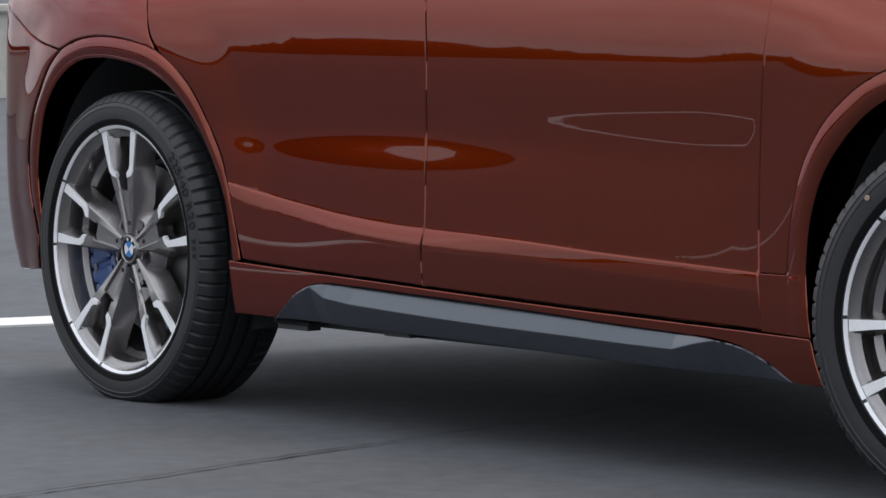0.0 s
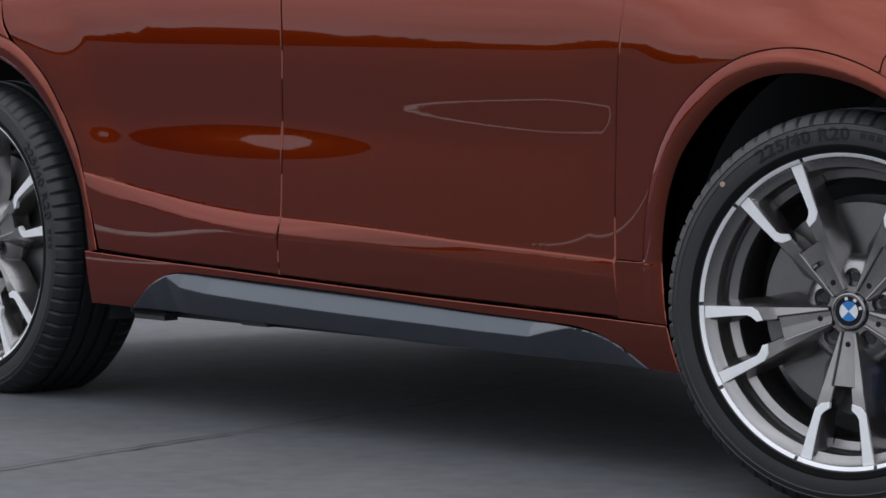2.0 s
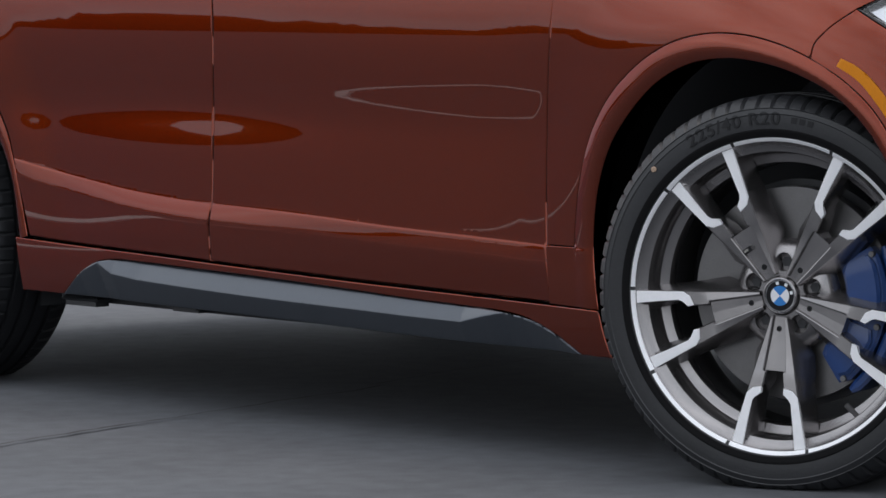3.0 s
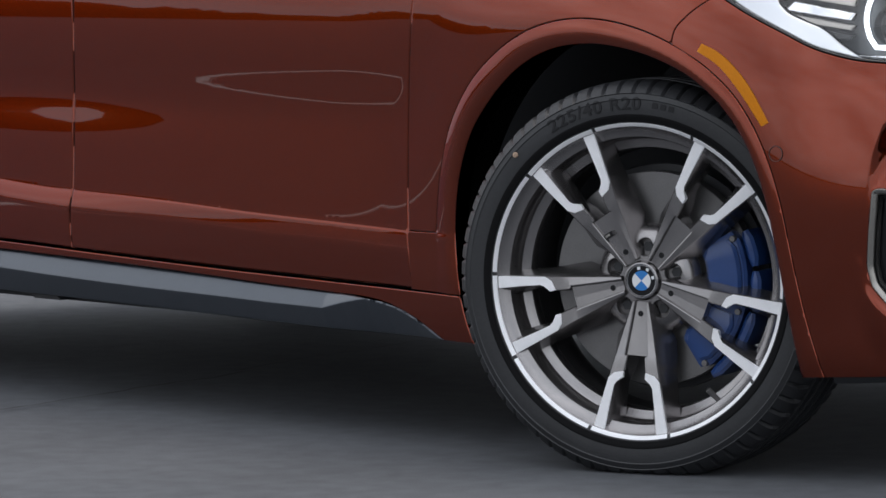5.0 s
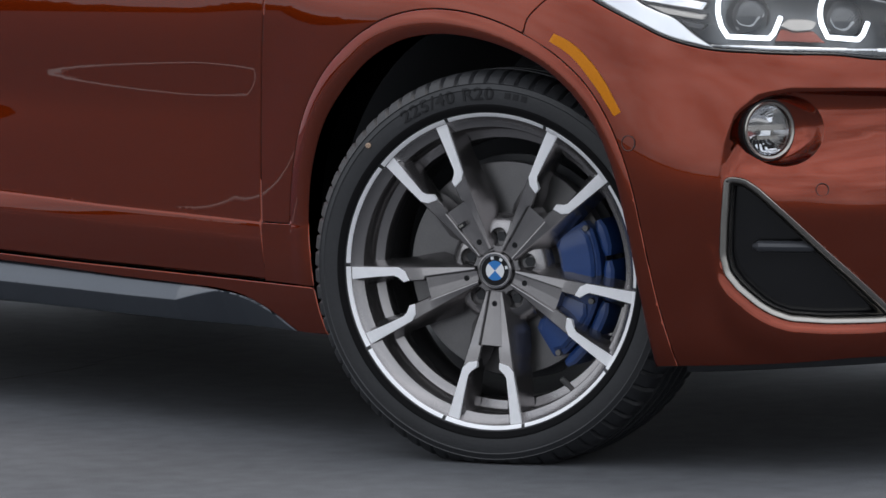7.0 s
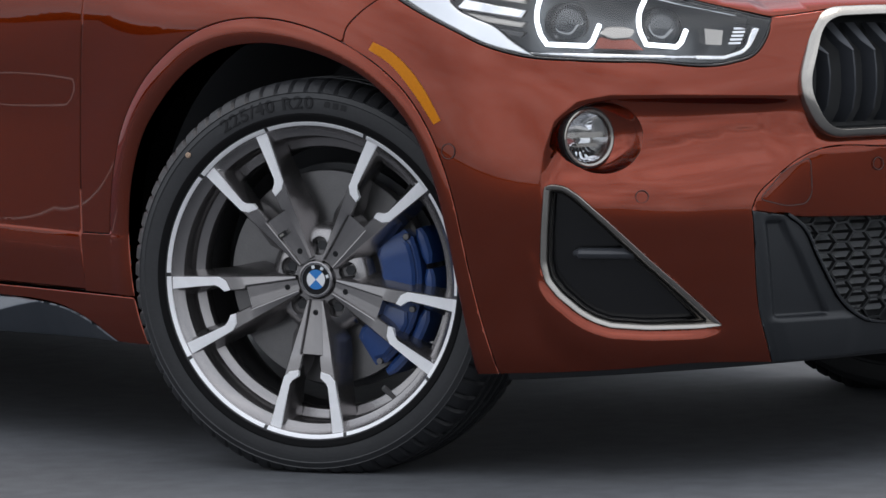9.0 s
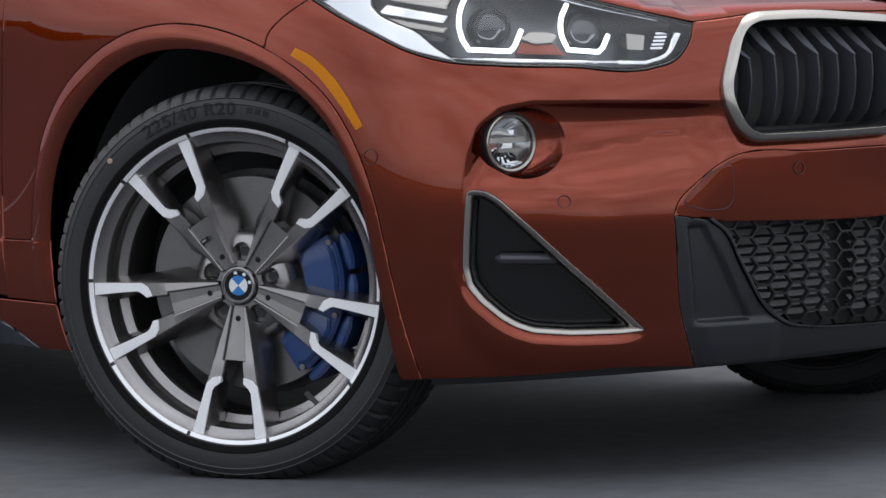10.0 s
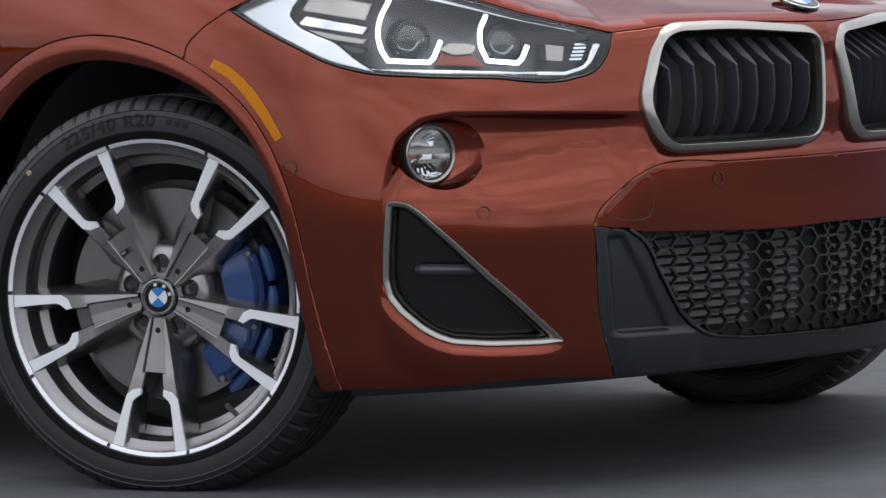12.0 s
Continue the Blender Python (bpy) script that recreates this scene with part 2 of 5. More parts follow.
def loop(*curves, gap=0.008):
    """A closed outline from open curves laid end to end."""
    out = []
    for c in curves:
        out.extend(along(c, gap))
    out = np.array(out)
    keep = np.hypot(*(out - np.roll(out, 1, 0)).T) > 1e-4
    return out[keep]


def rounded(points, r=0.01, steps=5):
    """A closed polygon with rounded corners, in even steps."""
    p = np.asarray(points, float)
    out = []
    for a, b, c in zip(np.roll(p, 1, 0), p, np.roll(p, -1, 0)):
        u, v = a - b, c - b
        la, lc = np.hypot(*u), np.hypot(*v)
        k = min(r, la * 0.45, lc * 0.45)
        s0, s1 = b + u / la * k, b + v / lc * k
        for t in np.linspace(0, 1, steps):
            out.append((1 - t) ** 2 * s0 + 2 * t * (1 - t) * b + t * t * s1)
    out = np.array(out)
    fine = []
    for a, b in zip(out, np.roll(out, -1, 0)):
        n = max(1, int(np.hypot(*(b - a)) / 0.008))
        fine.extend(a + (b - a) * i / n for i in range(n))
    return np.array(fine)


def area(p):
    return 0.5 * np.sum(p[:, 0] * np.roll(p[:, 1], -1) - np.roll(p[:, 0], -1) * p[:, 1])


def shrink(p, d):
    """The outline moved inwards by d."""
    if area(p) < 0:
        p = p[::-1]
    t = np.roll(p, -1, 0) - np.roll(p, 1, 0)
    t /= np.maximum(np.hypot(*t.T), 1e-9)[:, None]
    return p + d * np.stack([-t[:, 1], t[:, 0]], 1)


def inside(p, q):
    """Which points q lie in the outline p."""
    x, y = q[:, 0][:, None], q[:, 1][:, None]
    a, b = p[None], np.roll(p, -1, 0)[None]
    cross = (a[..., 1] > y) != (b[..., 1] > y)
    with np.errstate(divide="ignore", invalid="ignore"):
        at = a[..., 0] + (y - a[..., 1]) / (b[..., 1] - a[..., 1]) * (b[..., 0] - a[..., 0])
    return (np.sum(cross & (x < at), 1) % 2) == 1


def from_edge(loops, q):
    """Distance of the points q from the outlines."""
    best = np.full(len(q), 9.0)
    for p in loops:
        a, d = p, np.roll(p, -1, 0) - p
        dd = np.maximum(np.sum(d * d, 1), 1e-12)
        for i in range(0, len(q), 400):
            r = q[i:i + 400, None] - a[None]
            t = np.clip(np.sum(r * d[None], 2) / dd[None], 0, 1)
            best[i:i + 400] = np.minimum(best[i:i + 400], np.sqrt(np.min(np.sum((r - t[..., None] * d[None]) ** 2, 2), 1)))
    return best


def panel(name, outline, mat, parent, holes=(), bulge=None, gap=0.0016, edge=0.003, lip=0.014, cell=0.014, lift=0.0, label="", shape=None, lines=(), cut=None):
    """A trimmed piece of the skin with rolled edges and a turned-in lip. bulge(s, z): metres added to the skin."""
    shape = shape or skin
    rims = [shrink(outline, gap)] + [shrink(h, -gap) for h in holes]
    rings = [shrink(r, k * (1 if i == 0 else -1)) for i, r in enumerate(rims) for k in (edge * 0.35, edge)]
    true_rims = rims
    if cut is not None:  # an edge that butts against its mirror image: no gap, no roll, no lip
        rims = [np.where((r[:, :1] > cut - 0.004), [[1, 0]], 0) * (cut - r[:, :1]) + r for r in rims]
        true_rims = [r + np.where(r[:, :1] > cut - 0.0005, [[0.06, 0]], 0) for r in rims]
        rings = [r[r[:, 0] < cut - 0.0004] for r in rings]
    lo, hi = outline.min(0), outline.max(0)
    gs, gz = np.meshgrid(np.arange(lo[0], hi[0], cell), np.arange(lo[1], hi[1], cell), indexing="ij")
    gs = gs + (np.arange(gs.shape[1]) % 2)[None] * cell * 0.5
    free = np.stack([gs.ravel(), gz.ravel()], 1)

    def within(q):
        ok = inside(rims[0], q)
        for h in rims[1:]:
            ok &= ~inside(h, q)
        return ok
    free = free[within(free)]
    free = free[from_edge(rims, free) > np.where(from_edge(true_rims, free) > edge + cell * 0.4, cell * 0.35, edge + cell * 0.35)]
    if len(lines):
        marks = np.concatenate([along(c, 0.006) for c in lines])
        marks = marks[within(marks)]
        marks = marks[from_edge(rims, marks) > edge * 0.6]
        if len(marks):
            gap2 = np.min(np.sum((free[:, None] - marks[None]) ** 2, 2), 1) if len(free) * len(marks) < 3e7 else np.concatenate([np.min(np.sum((f[:, None] - marks[None]) ** 2, 2), 1) for f in np.array_split(free, 20)])
            free = np.concatenate([free[gap2 > (cell * 0.3) ** 2], marks])
    ring_pts = np.concatenate(rings)
    ring_pts = ring_pts[within(ring_pts)]
    ring_pts = ring_pts[from_edge(true_rims, ring_pts) > edge * 0.25]
    pts, edges = [], []
    for r in rims:
        n0 = len(pts)
        pts.extend(map(tuple, r))
        edges.extend((n0 + i, n0 + (i + 1) % len(r)) for i in range(len(r)))
    pts.extend(map(tuple, ring_pts))
    pts.extend(map(tuple, free))
    from_cdt = cdt([Vector(p) for p in pts], edges, [], 0, 1e-6)
    q = np.array([tuple(v) for v in from_cdt[0]])
    tris = np.array([f for f in from_cdt[2] if len(f) == 3])
    tris = tris[within(q[tris].mean(1))]
    d = from_edge(true_rims, q)
    roll = lambda dd: -(edge - np.sqrt(np.maximum(edge ** 2 - np.maximum(edge - dd, 0) ** 2, 0)))

    def place(u, depth=0.0):
        extra = lift + roll(from_edge(true_rims, u)) + depth
        if bulge is not None:
            extra = extra + bulge(u[:, 0], u[:, 1])
        return shape(u[:, 0], u[:, 1], extra)

    def smooth_place(u):
        extra = lift + (bulge(u[:, 0], u[:, 1]) if bulge is not None else 0.0)
        return shape(u[:, 0], u[:, 1], extra)
    P = place(q)
    e = 0.0015
    nrm = np.cross(smooth_place(q + [e, 0]) - smooth_place(q - [e, 0]), smooth_place(q + [0, e]) - smooth_place(q - [0, e]))
    nrm /= np.maximum(np.linalg.norm(nrm, axis=1), 1e-12)[:, None]
    # lean the normals outwards along the rolled edge
    lean = np.clip(1 - d / edge, 0, 1)
    g = np.stack([from_edge(true_rims, q + [e, 0]) - from_edge(true_rims, q - [e, 0]), from_edge(true_rims, q + [0, e]) - from_edge(true_rims, q - [0, e])], 1)
    g /= np.maximum(np.hypot(*g.T), 1e-9)[:, None]
    ts = smooth_place(q + [e, 0]) - smooth_place(q - [e, 0])
    tz = smooth_place(q + [0, e]) - smooth_place(q - [0, e])
    ts /= np.linalg.norm(ts, axis=1)[:, None]
    tz /= np.linalg.norm(tz, axis=1)[:, None]
    nrm = nrm - (lean * 0.9)[:, None] * (g[:, :1] * ts + g[:, 1:] * tz)
    nrm /= np.linalg.norm(nrm, axis=1)[:, None]
    verts, normals = [tuple(p) for p in P], [tuple(n) for n in nrm]
    # outward winding
    a, b, c = P[tris[:, 0]], P[tris[:, 1]], P[tris[:, 2]]
    flip = np.sum(np.cross(b - a, c - a) * nrm[tris[:, 0]], 1) < 0
    tris[flip] = tris[flip][:, ::-1]
    faces = [tuple(int(i) for i in f) for f in tris]
    for r in rims:
        n0, n = len(verts), len(r)
        for depth in (-edge, -edge - lip):
            ring = place(r, depth + edge)
            verts.extend(tuple(p) for p in ring)
        inner = smooth_place(shrink(r, 0.004))
        # lip faces outwards from the panel, like a turned-in edge
        out = smooth_place(r) - inner
        out /= np.maximum(np.linalg.norm(out, axis=1), 1e-9)[:, None]
        if r is not rims[0]:
            out = -out
        run, fall = np.roll(verts[n0:n0 + n], -1, 0) - np.roll(verts[n0:n0 + n], 1, 0), np.array(verts[n0 + n:]) - np.array(verts[n0:n0 + n])
        square = np.cross(run, fall)
        square /= np.maximum(np.linalg.norm(square, axis=1), 1e-12)[:, None]
        out = square * np.where(np.sum(square * out, 1) < 0, -1, 1)[:, None]
        normals.extend([tuple(o) for o in out] * 2)
        faces.extend((n0 + i, n0 + (i + 1) % n, n0 + n + (i + 1) % n, n0 + n + i) for i in range(n) if cut is None or min(r[i, 0], r[(i + 1) % n, 0]) < cut - 0.0005)
    return link_mesh(name, verts, faces, mat, parent, label, normals)


def ring(name, outline, profile, mat, parent, label="", shape=None):
    """A frame swept round an outline on the skin: (inset, height) pairs from its outer to its inner foot."""
    shape = shape or (lambda s, z, e: skin(s, z, e))
    bm = bmesh.new()
    rows = []
    for d, h in profile:
        o = shrink(outline, d)
        rows.append([bm.verts.new(p) for p in shape(o[:, 0], o[:, 1], h)])
    n = len(rows[0])
    for a, b in zip(rows, rows[1:]):
        for i in range(n):
            bm.faces.new((a[i], a[(i + 1) % n], b[(i + 1) % n], b[i]))
    return part(name, bm, mat, parent, label, auto=50)


def revolve(profile, steps=96, closed=False, bend=None):
    """A bmesh turned round the y axis from (radius, y) pairs."""
    bm = bmesh.new()
    rings = []
    for i in range(steps):
        a = 2 * math.pi * i / steps
        ring = []
        for j, (r, y) in enumerate(profile):
            if bend:
                r, y = bend(i, j, r, y)
            ring.append(bm.verts.new((r * math.cos(a), y, r * math.sin(a))))
        rings.append(ring)
    n = len(profile)
    for i in range(steps):
        a, b = rings[i], rings[(i + 1) % steps]
        for j in range(n if closed else n - 1):
            bm.faces.new((a[j], a[(j + 1) % n], b[(j + 1) % n], b[j]))
    return bm


def prism(bm, outline, y0, y1, taper=1.0):
    """A plate with its outline in x, z, from y0 (front) to y1."""
    cx, cz = np.mean([p[0] for p in outline]), np.mean([p[1] for p in outline])
    a = [bm.verts.new((x, y0, z)) for x, z in outline]
    b = [bm.verts.new((cx + (x - cx) * taper, y1, cz + (z - cz) * taper)) for x, z in outline]
    n = len(a)
    bm.faces.new(a), bm.faces.new(b[::-1])
    for i in range(n):
        bm.faces.new((a[i], b[i], b[(i + 1) % n], a[(i + 1) % n]))
    return bm


def tube(points, radius, sides=8, closed=False, flat=1.0, up=(0, 0, 1)):
    """A bmesh rod along points."""
    bm = bmesh.new()
    P = [Vector(p) for p in points]
    rings, n = [], len(P)
    for i in range(n):
        if closed:
            d = P[(i + 1) % n] - P[i - 1]
        else:
            d = P[min(i + 1, n - 1)] - P[max(i - 1, 0)]
        d.normalize()
        side = d.cross(Vector(up))
        if side.length < 1e-4:
            side = d.cross(Vector((1, 0, 0)))
        side.normalize()
        top = side.cross(d)
        rad = radius[i] if isinstance(radius, (list, tuple)) else radius
        rings.append([bm.verts.new(P[i] + side * (math.cos(a) * rad) + top * (math.sin(a) * rad * flat)) for a in (2 * math.pi * k / sides for k in range(sides))])
    for i in range(n if closed else n - 1):
        a, b = rings[i], rings[(i + 1) % n]
        for k in range(sides):
            bm.faces.new((a[k], a[(k + 1) % sides], b[(k + 1) % sides], b[k]))
    if not closed:
        bm.faces.new(rings[0][::-1]), bm.faces.new(rings[-1])
    return bm


def box(bm, x0, x1, y0, y1, z0, z1):
    m = Matrix.LocRotScale(((x0 + x1) / 2, (y0 + y1) / 2, (z0 + z1) / 2), None, (x1 - x0, y1 - y0, z1 - z0))
    return bmesh.ops.create_cube(bm, size=1, matrix=m)["verts"]


# ---- ground ----
GROUND = 0.009  # the tyres are pressed flat by this much more than their rims' height gives


def ground():
    n = 60
    # one sheet, fine round the car, reaching the horizon
    edges = np.unique(np.round(np.concatenate([-np.geomspace(3000, 8, 14), np.linspace(-8, 8, n), np.geomspace(8, 3000, 14)]), 4))
    g = len(edges)
    verts = [(x, y, GROUND + 0.003 * noise.noise(Vector((x * 0.35, y * 0.35, 3))) - 0.002 if max(abs(x), abs(y)) < 9 else GROUND - 0.003) for x in edges for y in edges]
    faces = [(i * g + j, (i + 1) * g + j, (i + 1) * g + j + 1, i * g + j + 1) for i in range(g - 1) for j in range(g - 1)]
    m = material("worn_grey_asphalt", (0.096, 0.100, 0.109), rough=0.86, vary=0.24, scale=1.6, bump=0.6, bump_scale=220, spec=0.3)
    tagged(link_mesh("ground", verts, faces, m), "worn grey asphalt of an open parking lot", "ground", kind="structure")
    tar = material("tar_in_crack", (0.016, 0.016, 0.017), rough=0.8)
    # cracks: a wandering narrow strip
    rng = random.Random(4)

    def crack(name, a, b, width, wander):
        pts = []
        a, b = Vector(a), Vector(b)
        d = (b - a).normalized()
        across = Vector((-d.y, d.x))
        count = int((b - a).length / 0.03)
        off = 0.0
        for i in range(count + 1):
            off = off * 0.93 + rng.uniform(-1, 1) * wander
            p = a.lerp(b, i / count) + across * (off + 0.05 * noise.noise(Vector((i * 0.05, wander * 900, 0))))
            w = width * rng.uniform(0.4, 1.3)
            pts.append((p, w))
        v, fcs = [], []
        for p, w in pts:
            for k in (-1, 1):
                q = p + across * w * k
                v.append((q.x, q.y, GROUND + 0.0022))
        for i in range(len(pts) - 1):
            fcs.append((2 * i, 2 * i + 1, 2 * i + 3, 2 * i + 2))
        tagged(link_mesh(name, v, fcs, tar), "thin dark crack running through the asphalt", "crack", kind="structure")
    crack("pavement_crack", (-1.18, -2.35), (-1.78, -0.30), 0.0048, 0.006)
    crack("pavement_crack", (-1.78, -0.30), (-2.35, 1.6), 0.002, 0.006)

    def line(name, corners):  # a thick coat of paint
        bm = bmesh.new()
        low = [bm.verts.new((x, y, GROUND - 0.004)) for x, y in corners]
        top = [bm.verts.new((x, y, GROUND + 0.004)) for x, y in corners]
        bm.faces.new(top)
        for i in range(4):
            bm.faces.new((low[i], low[(i + 1) % 4], top[(i + 1) % 4], top[i]))
        tagged(part(name, bm, WHITE_PAINT), "white painted parking line on the asphalt", "parking line", "parking lines", "structure")
    line("parking_line", [(-4.78, -3.6), (-4.66, -3.6), (-4.66, -1.5), (-4.78, -1.5)])
    line("parking_line", [(-4.85, -0.60), (-4.62, -0.64), (-3.70, 3.96), (-3.93, 4.00)])
    line("parking_line", [(-7.45, -9.6), (-7.34, -9.6), (-7.34, -5.12), (-7.45, -5.12)])


ground()


# ---- the car: skin panels ----
car = tagged(empty("car"), "copper-red compact crossover parked with its front wheels turned", "car")

FRONT_OPEN = [(-0.395, 0.201), (-0.411, 0.231), (-0.419, 0.307), (-0.426, 0.407), (-0.410, 0.508), (-0.376, 0.580), (-0.318, 0.641), (-0.240, 0.697), (-0.164, 0.727), (-0.077, 0.739), (0.019, 0.733), (0.111, 0.712), (0.188, 0.680), (0.249, 0.634), (0.295, 0.577), (0.326, 0.507), (0.346, 0.424), (0.364, 0.316), (0.384, 0.190)]
FRONT_OUT = [(-0.477, 0.396), (-0.474, 0.435), (-0.462, 0.507), (-0.434, 0.588), (-0.381, 0.660), (-0.301, 0.721), (-0.208, 0.763), (-0.121, 0.780), (-0.024, 0.780), (0.056, 0.766), (0.095, 0.755), (0.134, 0.741), (0.210, 0.704), (0.271, 0.658), (0.308, 0.612), (0.340, 0.552), (0.362, 0.487), (0.381, 0.393), (0.402, 0.290), (0.428, 0.192)]
REAR_OPEN = [(-3.057, 0.270), (-3.037, 0.326), (-3.046, 0.420), (-3.050, 0.492), (-3.031, 0.570), (-3.004, 0.630), (-2.957, 0.681), (-2.893, 0.721), (-2.817, 0.746), (-2.739, 0.752), (-2.637, 0.746), (-2.540, 0.727), (-2.459, 0.691), (-2.380, 0.626), (-2.311, 0.535), (-2.273, 0.465), (-2.252, 0.370), (-2.246, 0.329)]
REAR_OUT = [(-3.093, 0.270), (-3.068, 0.347), (-3.095, 0.462), (-3.095, 0.545), (-3.067, 0.619), (-3.022, 0.674), (-2.968, 0.731), (-2.910, 0.767), (-2.847, 0.786), (-2.758, 0.798), (-2.682, 0.798), (-2.592, 0.789), (-2.498, 0.767), (-2.393, 0.700), (-2.325, 0.618), (-2.273, 0.536), (-2.261, 0.498), (-2.231, 0.407), (-2.214, 0.336)]
BELT = 0.985
CREASE_S = [-2.40, -2.271, -2.166, -2.065, -1.965, -1.866, -1.768, -1.672, -1.559, -1.393, -1.214, -1.041, -0.791, -0.566, -0.478]
CREASE_Z = [0.518, 0.500, 0.484, 0.470, 0.458, 0.447, 0.439, 0.433, 0.429, 0.4245, 0.418, 0.410, 0.402, 0.395, 0.392]
LEDGE_TALL = 0.034


def ledge(s, z):
    """The sill crease: a sharp step, then a shelf that leans out below a falling line."""
    top = smooth(CREASE_S, CREASE_Z, np.clip(s, -2.40, -0.478))
    out = smooth([-2.3, -2.05, -1.85, -1.57, -1.35, -1.05, -0.5], [0.0016, 0.0034, 0.0052, 0.0050, 0.0028, 0.0014, 0.0010], np.clip(s, -2.3, -0.5))
    u = np.clip((top - z) / LEDGE_TALL, 0, 1)
    under = np.clip(top - LEDGE_TALL - z, 0, 0.20)
    return out * (1 - (1 - u) ** 1.35) - 0.055 * under * under / (under + 0.003) + 0.0007 * np.clip((top - z) / 0.0022, 0, 1)


LEDGE_LINES = [[(s, float(smooth(CREASE_S, CREASE_Z, s)) - d) for s in np.linspace(-2.30, -0.50, 40)] for d in (-0.0012, 0.0002, 0.0022, 0.0034, 0.010, 0.018, 0.026, 0.034, 0.042)]

# the arch lines, closed far below so that only the arch itself counts
FRONT_FAR = np.array([*along(FRONT_OUT, 0.010), (0.6, -5.0), (-0.52, -5.0)])
REAR_FAR = np.array([*along(REAR_OUT, 0.010), (-2.1, -5.0), (-3.2, -5.0)])
FRONT_NEAR = np.array([*along(FRONT_OPEN, 0.010), (0.3, 0.0), (-0.3, 0.0)])
REAR_NEAR = np.array([*along(REAR_OPEN, 0.010), (-2.4, 0.0), (-3.0, 0.0)])


def off_arch(far, s, z):
    return from_edge([far], np.stack(np.broadcast_arrays(s, z), -1).reshape(-1, 2)).reshape(np.shape(s))


def flare(far, reach, proud):
    """Swells towards a wheel arch."""
    return lambda s, z: proud * (1 - step(0.0, reach, off_arch(far, s, z)))


def trim_shape(far, near):
    def f(s, z):
        a, b = off_arch(far, s, z), off_arch(near, s, z)
        u = b / np.maximum(a + b, 1e-6)
        foot = 1 - (1 - step(0.36, 0.50, z)) * (1 - step(-0.50, -0.40, s)) if far is FRONT_FAR else 1.0
        low = 0.0008 * (1 - step(0.390, 0.392, z)) * (1 - step(-0.47, -0.42, s)) if far is FRONT_FAR else 0.0
        return 0.0042 + low + foot * (np.minimum(0.0038, 0.065 * (a + b)) * np.sin(np.pi * np.clip(u, 0, 1)) - 0.0025 * np.clip(1 - u * 3, 0, 1) ** 2)
    return f


front_flare, rear_flare = trim_shape(FRONT_FAR, FRONT_NEAR), trim_shape(REAR_FAR, REAR_NEAR)


def fender_shape(s, z):
    return flare(FRONT_FAR, 0.16, 0.004)(s, z)


def door_shape(s, z):
    return ledge(s, z) + flare(FRONT_FAR, 0.16, 0.004)(s, z) + flare(REAR_FAR, 0.16, 0.004)(s, z)


SEAM_FRONT = [(-0.549, 0.2905), (-0.557, 0.396), (-0.557, 0.564), (-0.548, 0.707), (-0.536, 0.808), (-0.520, BELT)]
SEAM_MID = [(-1.578, 0.3145), (-1.578, 0.390), (-1.574, 0.429), (-1.571, 0.659), (-1.567, 0.771), (-1.577, 0.882), (-1.590, BELT)]
SEAM_REAR = [(-2.498, 0.767), (-2.532, 0.806), (-2.549, 0.879), (-2.575, BELT)]
i_out = next(i for i, p in enumerate(REAR_OUT) if p[0] == -2.498)

front_door = panel("front_door", loop(SEAM_MID[::-1], [SEAM_MID[0], (-1.307, 0.3065), (-1.131, 0.3015), (-0.874, 0.2965), SEAM_FRONT[0]], SEAM_FRONT, [SEAM_FRONT[-1], SEAM_MID[-1]]),
                   PAINT, car, bulge=door_shape, edge=0.0035, cell=0.0095, lines=LEDGE_LINES)
rear_door = panel("rear_door", loop(REAR_OUT[i_out:], [REAR_OUT[-1], (-2.072, 0.329), (-1.871, 0.3235), (-1.677, 0.318), SEAM_MID[0]], SEAM_MID, [SEAM_MID[-1], SEAM_REAR[-1]], SEAM_REAR[::-1]),
                  PAINT, car, bulge=door_shape, edge=0.0035, cell=0.0095, lines=LEDGE_LINES)
HL_LOW = [(0.212, 0.824), (0.269, 0.796), (0.351, 0.761), (0.416, 0.734), (0.478, 0.718), (0.578, 0.709), (0.704, 0.704), (0.865, 0.698), (0.912, 0.711), (0.945, 0.745), (0.965, 0.771)]
HL_TOP = [(0.965, 0.771), (0.880, 0.790), (0.778, 0.815), (0.694, 0.836), (0.55, 0.862), (0.40, 0.872), (0.30, 0.862), (0.212, 0.824)]
fender = panel("front_fender", loop(SEAM_FRONT[::-1][:-1], [SEAM_FRONT[1], FRONT_OUT[0]], FRONT_OUT[:12], [FRONT_OUT[11], (0.139, 0.765), (0.160, 0.788), (0.212, 0.824)],
                                    [(0.212, 0.824), (0.30, 0.862), (0.40, 0.872)], [(0.40, 0.872), (0.36, 0.93), (0.25, BELT)], [(0.25, BELT), SEAM_FRONT[-1]]),
               PAINT, car, bulge=fender_shape, gap=0.0009, edge=0.0018, cell=0.010)
front_trim = panel("wheel_arch_trim", loop(FRONT_OPEN[2:], [FRONT_OPEN[-1], FRONT_OUT[-1]], FRONT_OUT[::-1], [FRONT_OUT[0], (-0.557, 0.3955)], [(-0.557, 0.3955), (-0.549, 0.290)],
                                           [(-0.549, 0.290), (-0.417, 0.2865)], [(-0.417, 0.2865), FRONT_OPEN[2]]),
                   PAINT, car, bulge=front_flare, edge=0.0014, gap=0.0006, lip=0.03, cell=0.0075)
rear_trim = panel("wheel_arch_trim", loop(REAR_OPEN, [REAR_OPEN[-1], REAR_OUT[-1]], REAR_OUT[::-1], [REAR_OUT[0], REAR_OPEN[0]]), PAINT, car, bulge=rear_flare, edge=0.0014, gap=0.0006, lip=0.03, cell=0.0075)
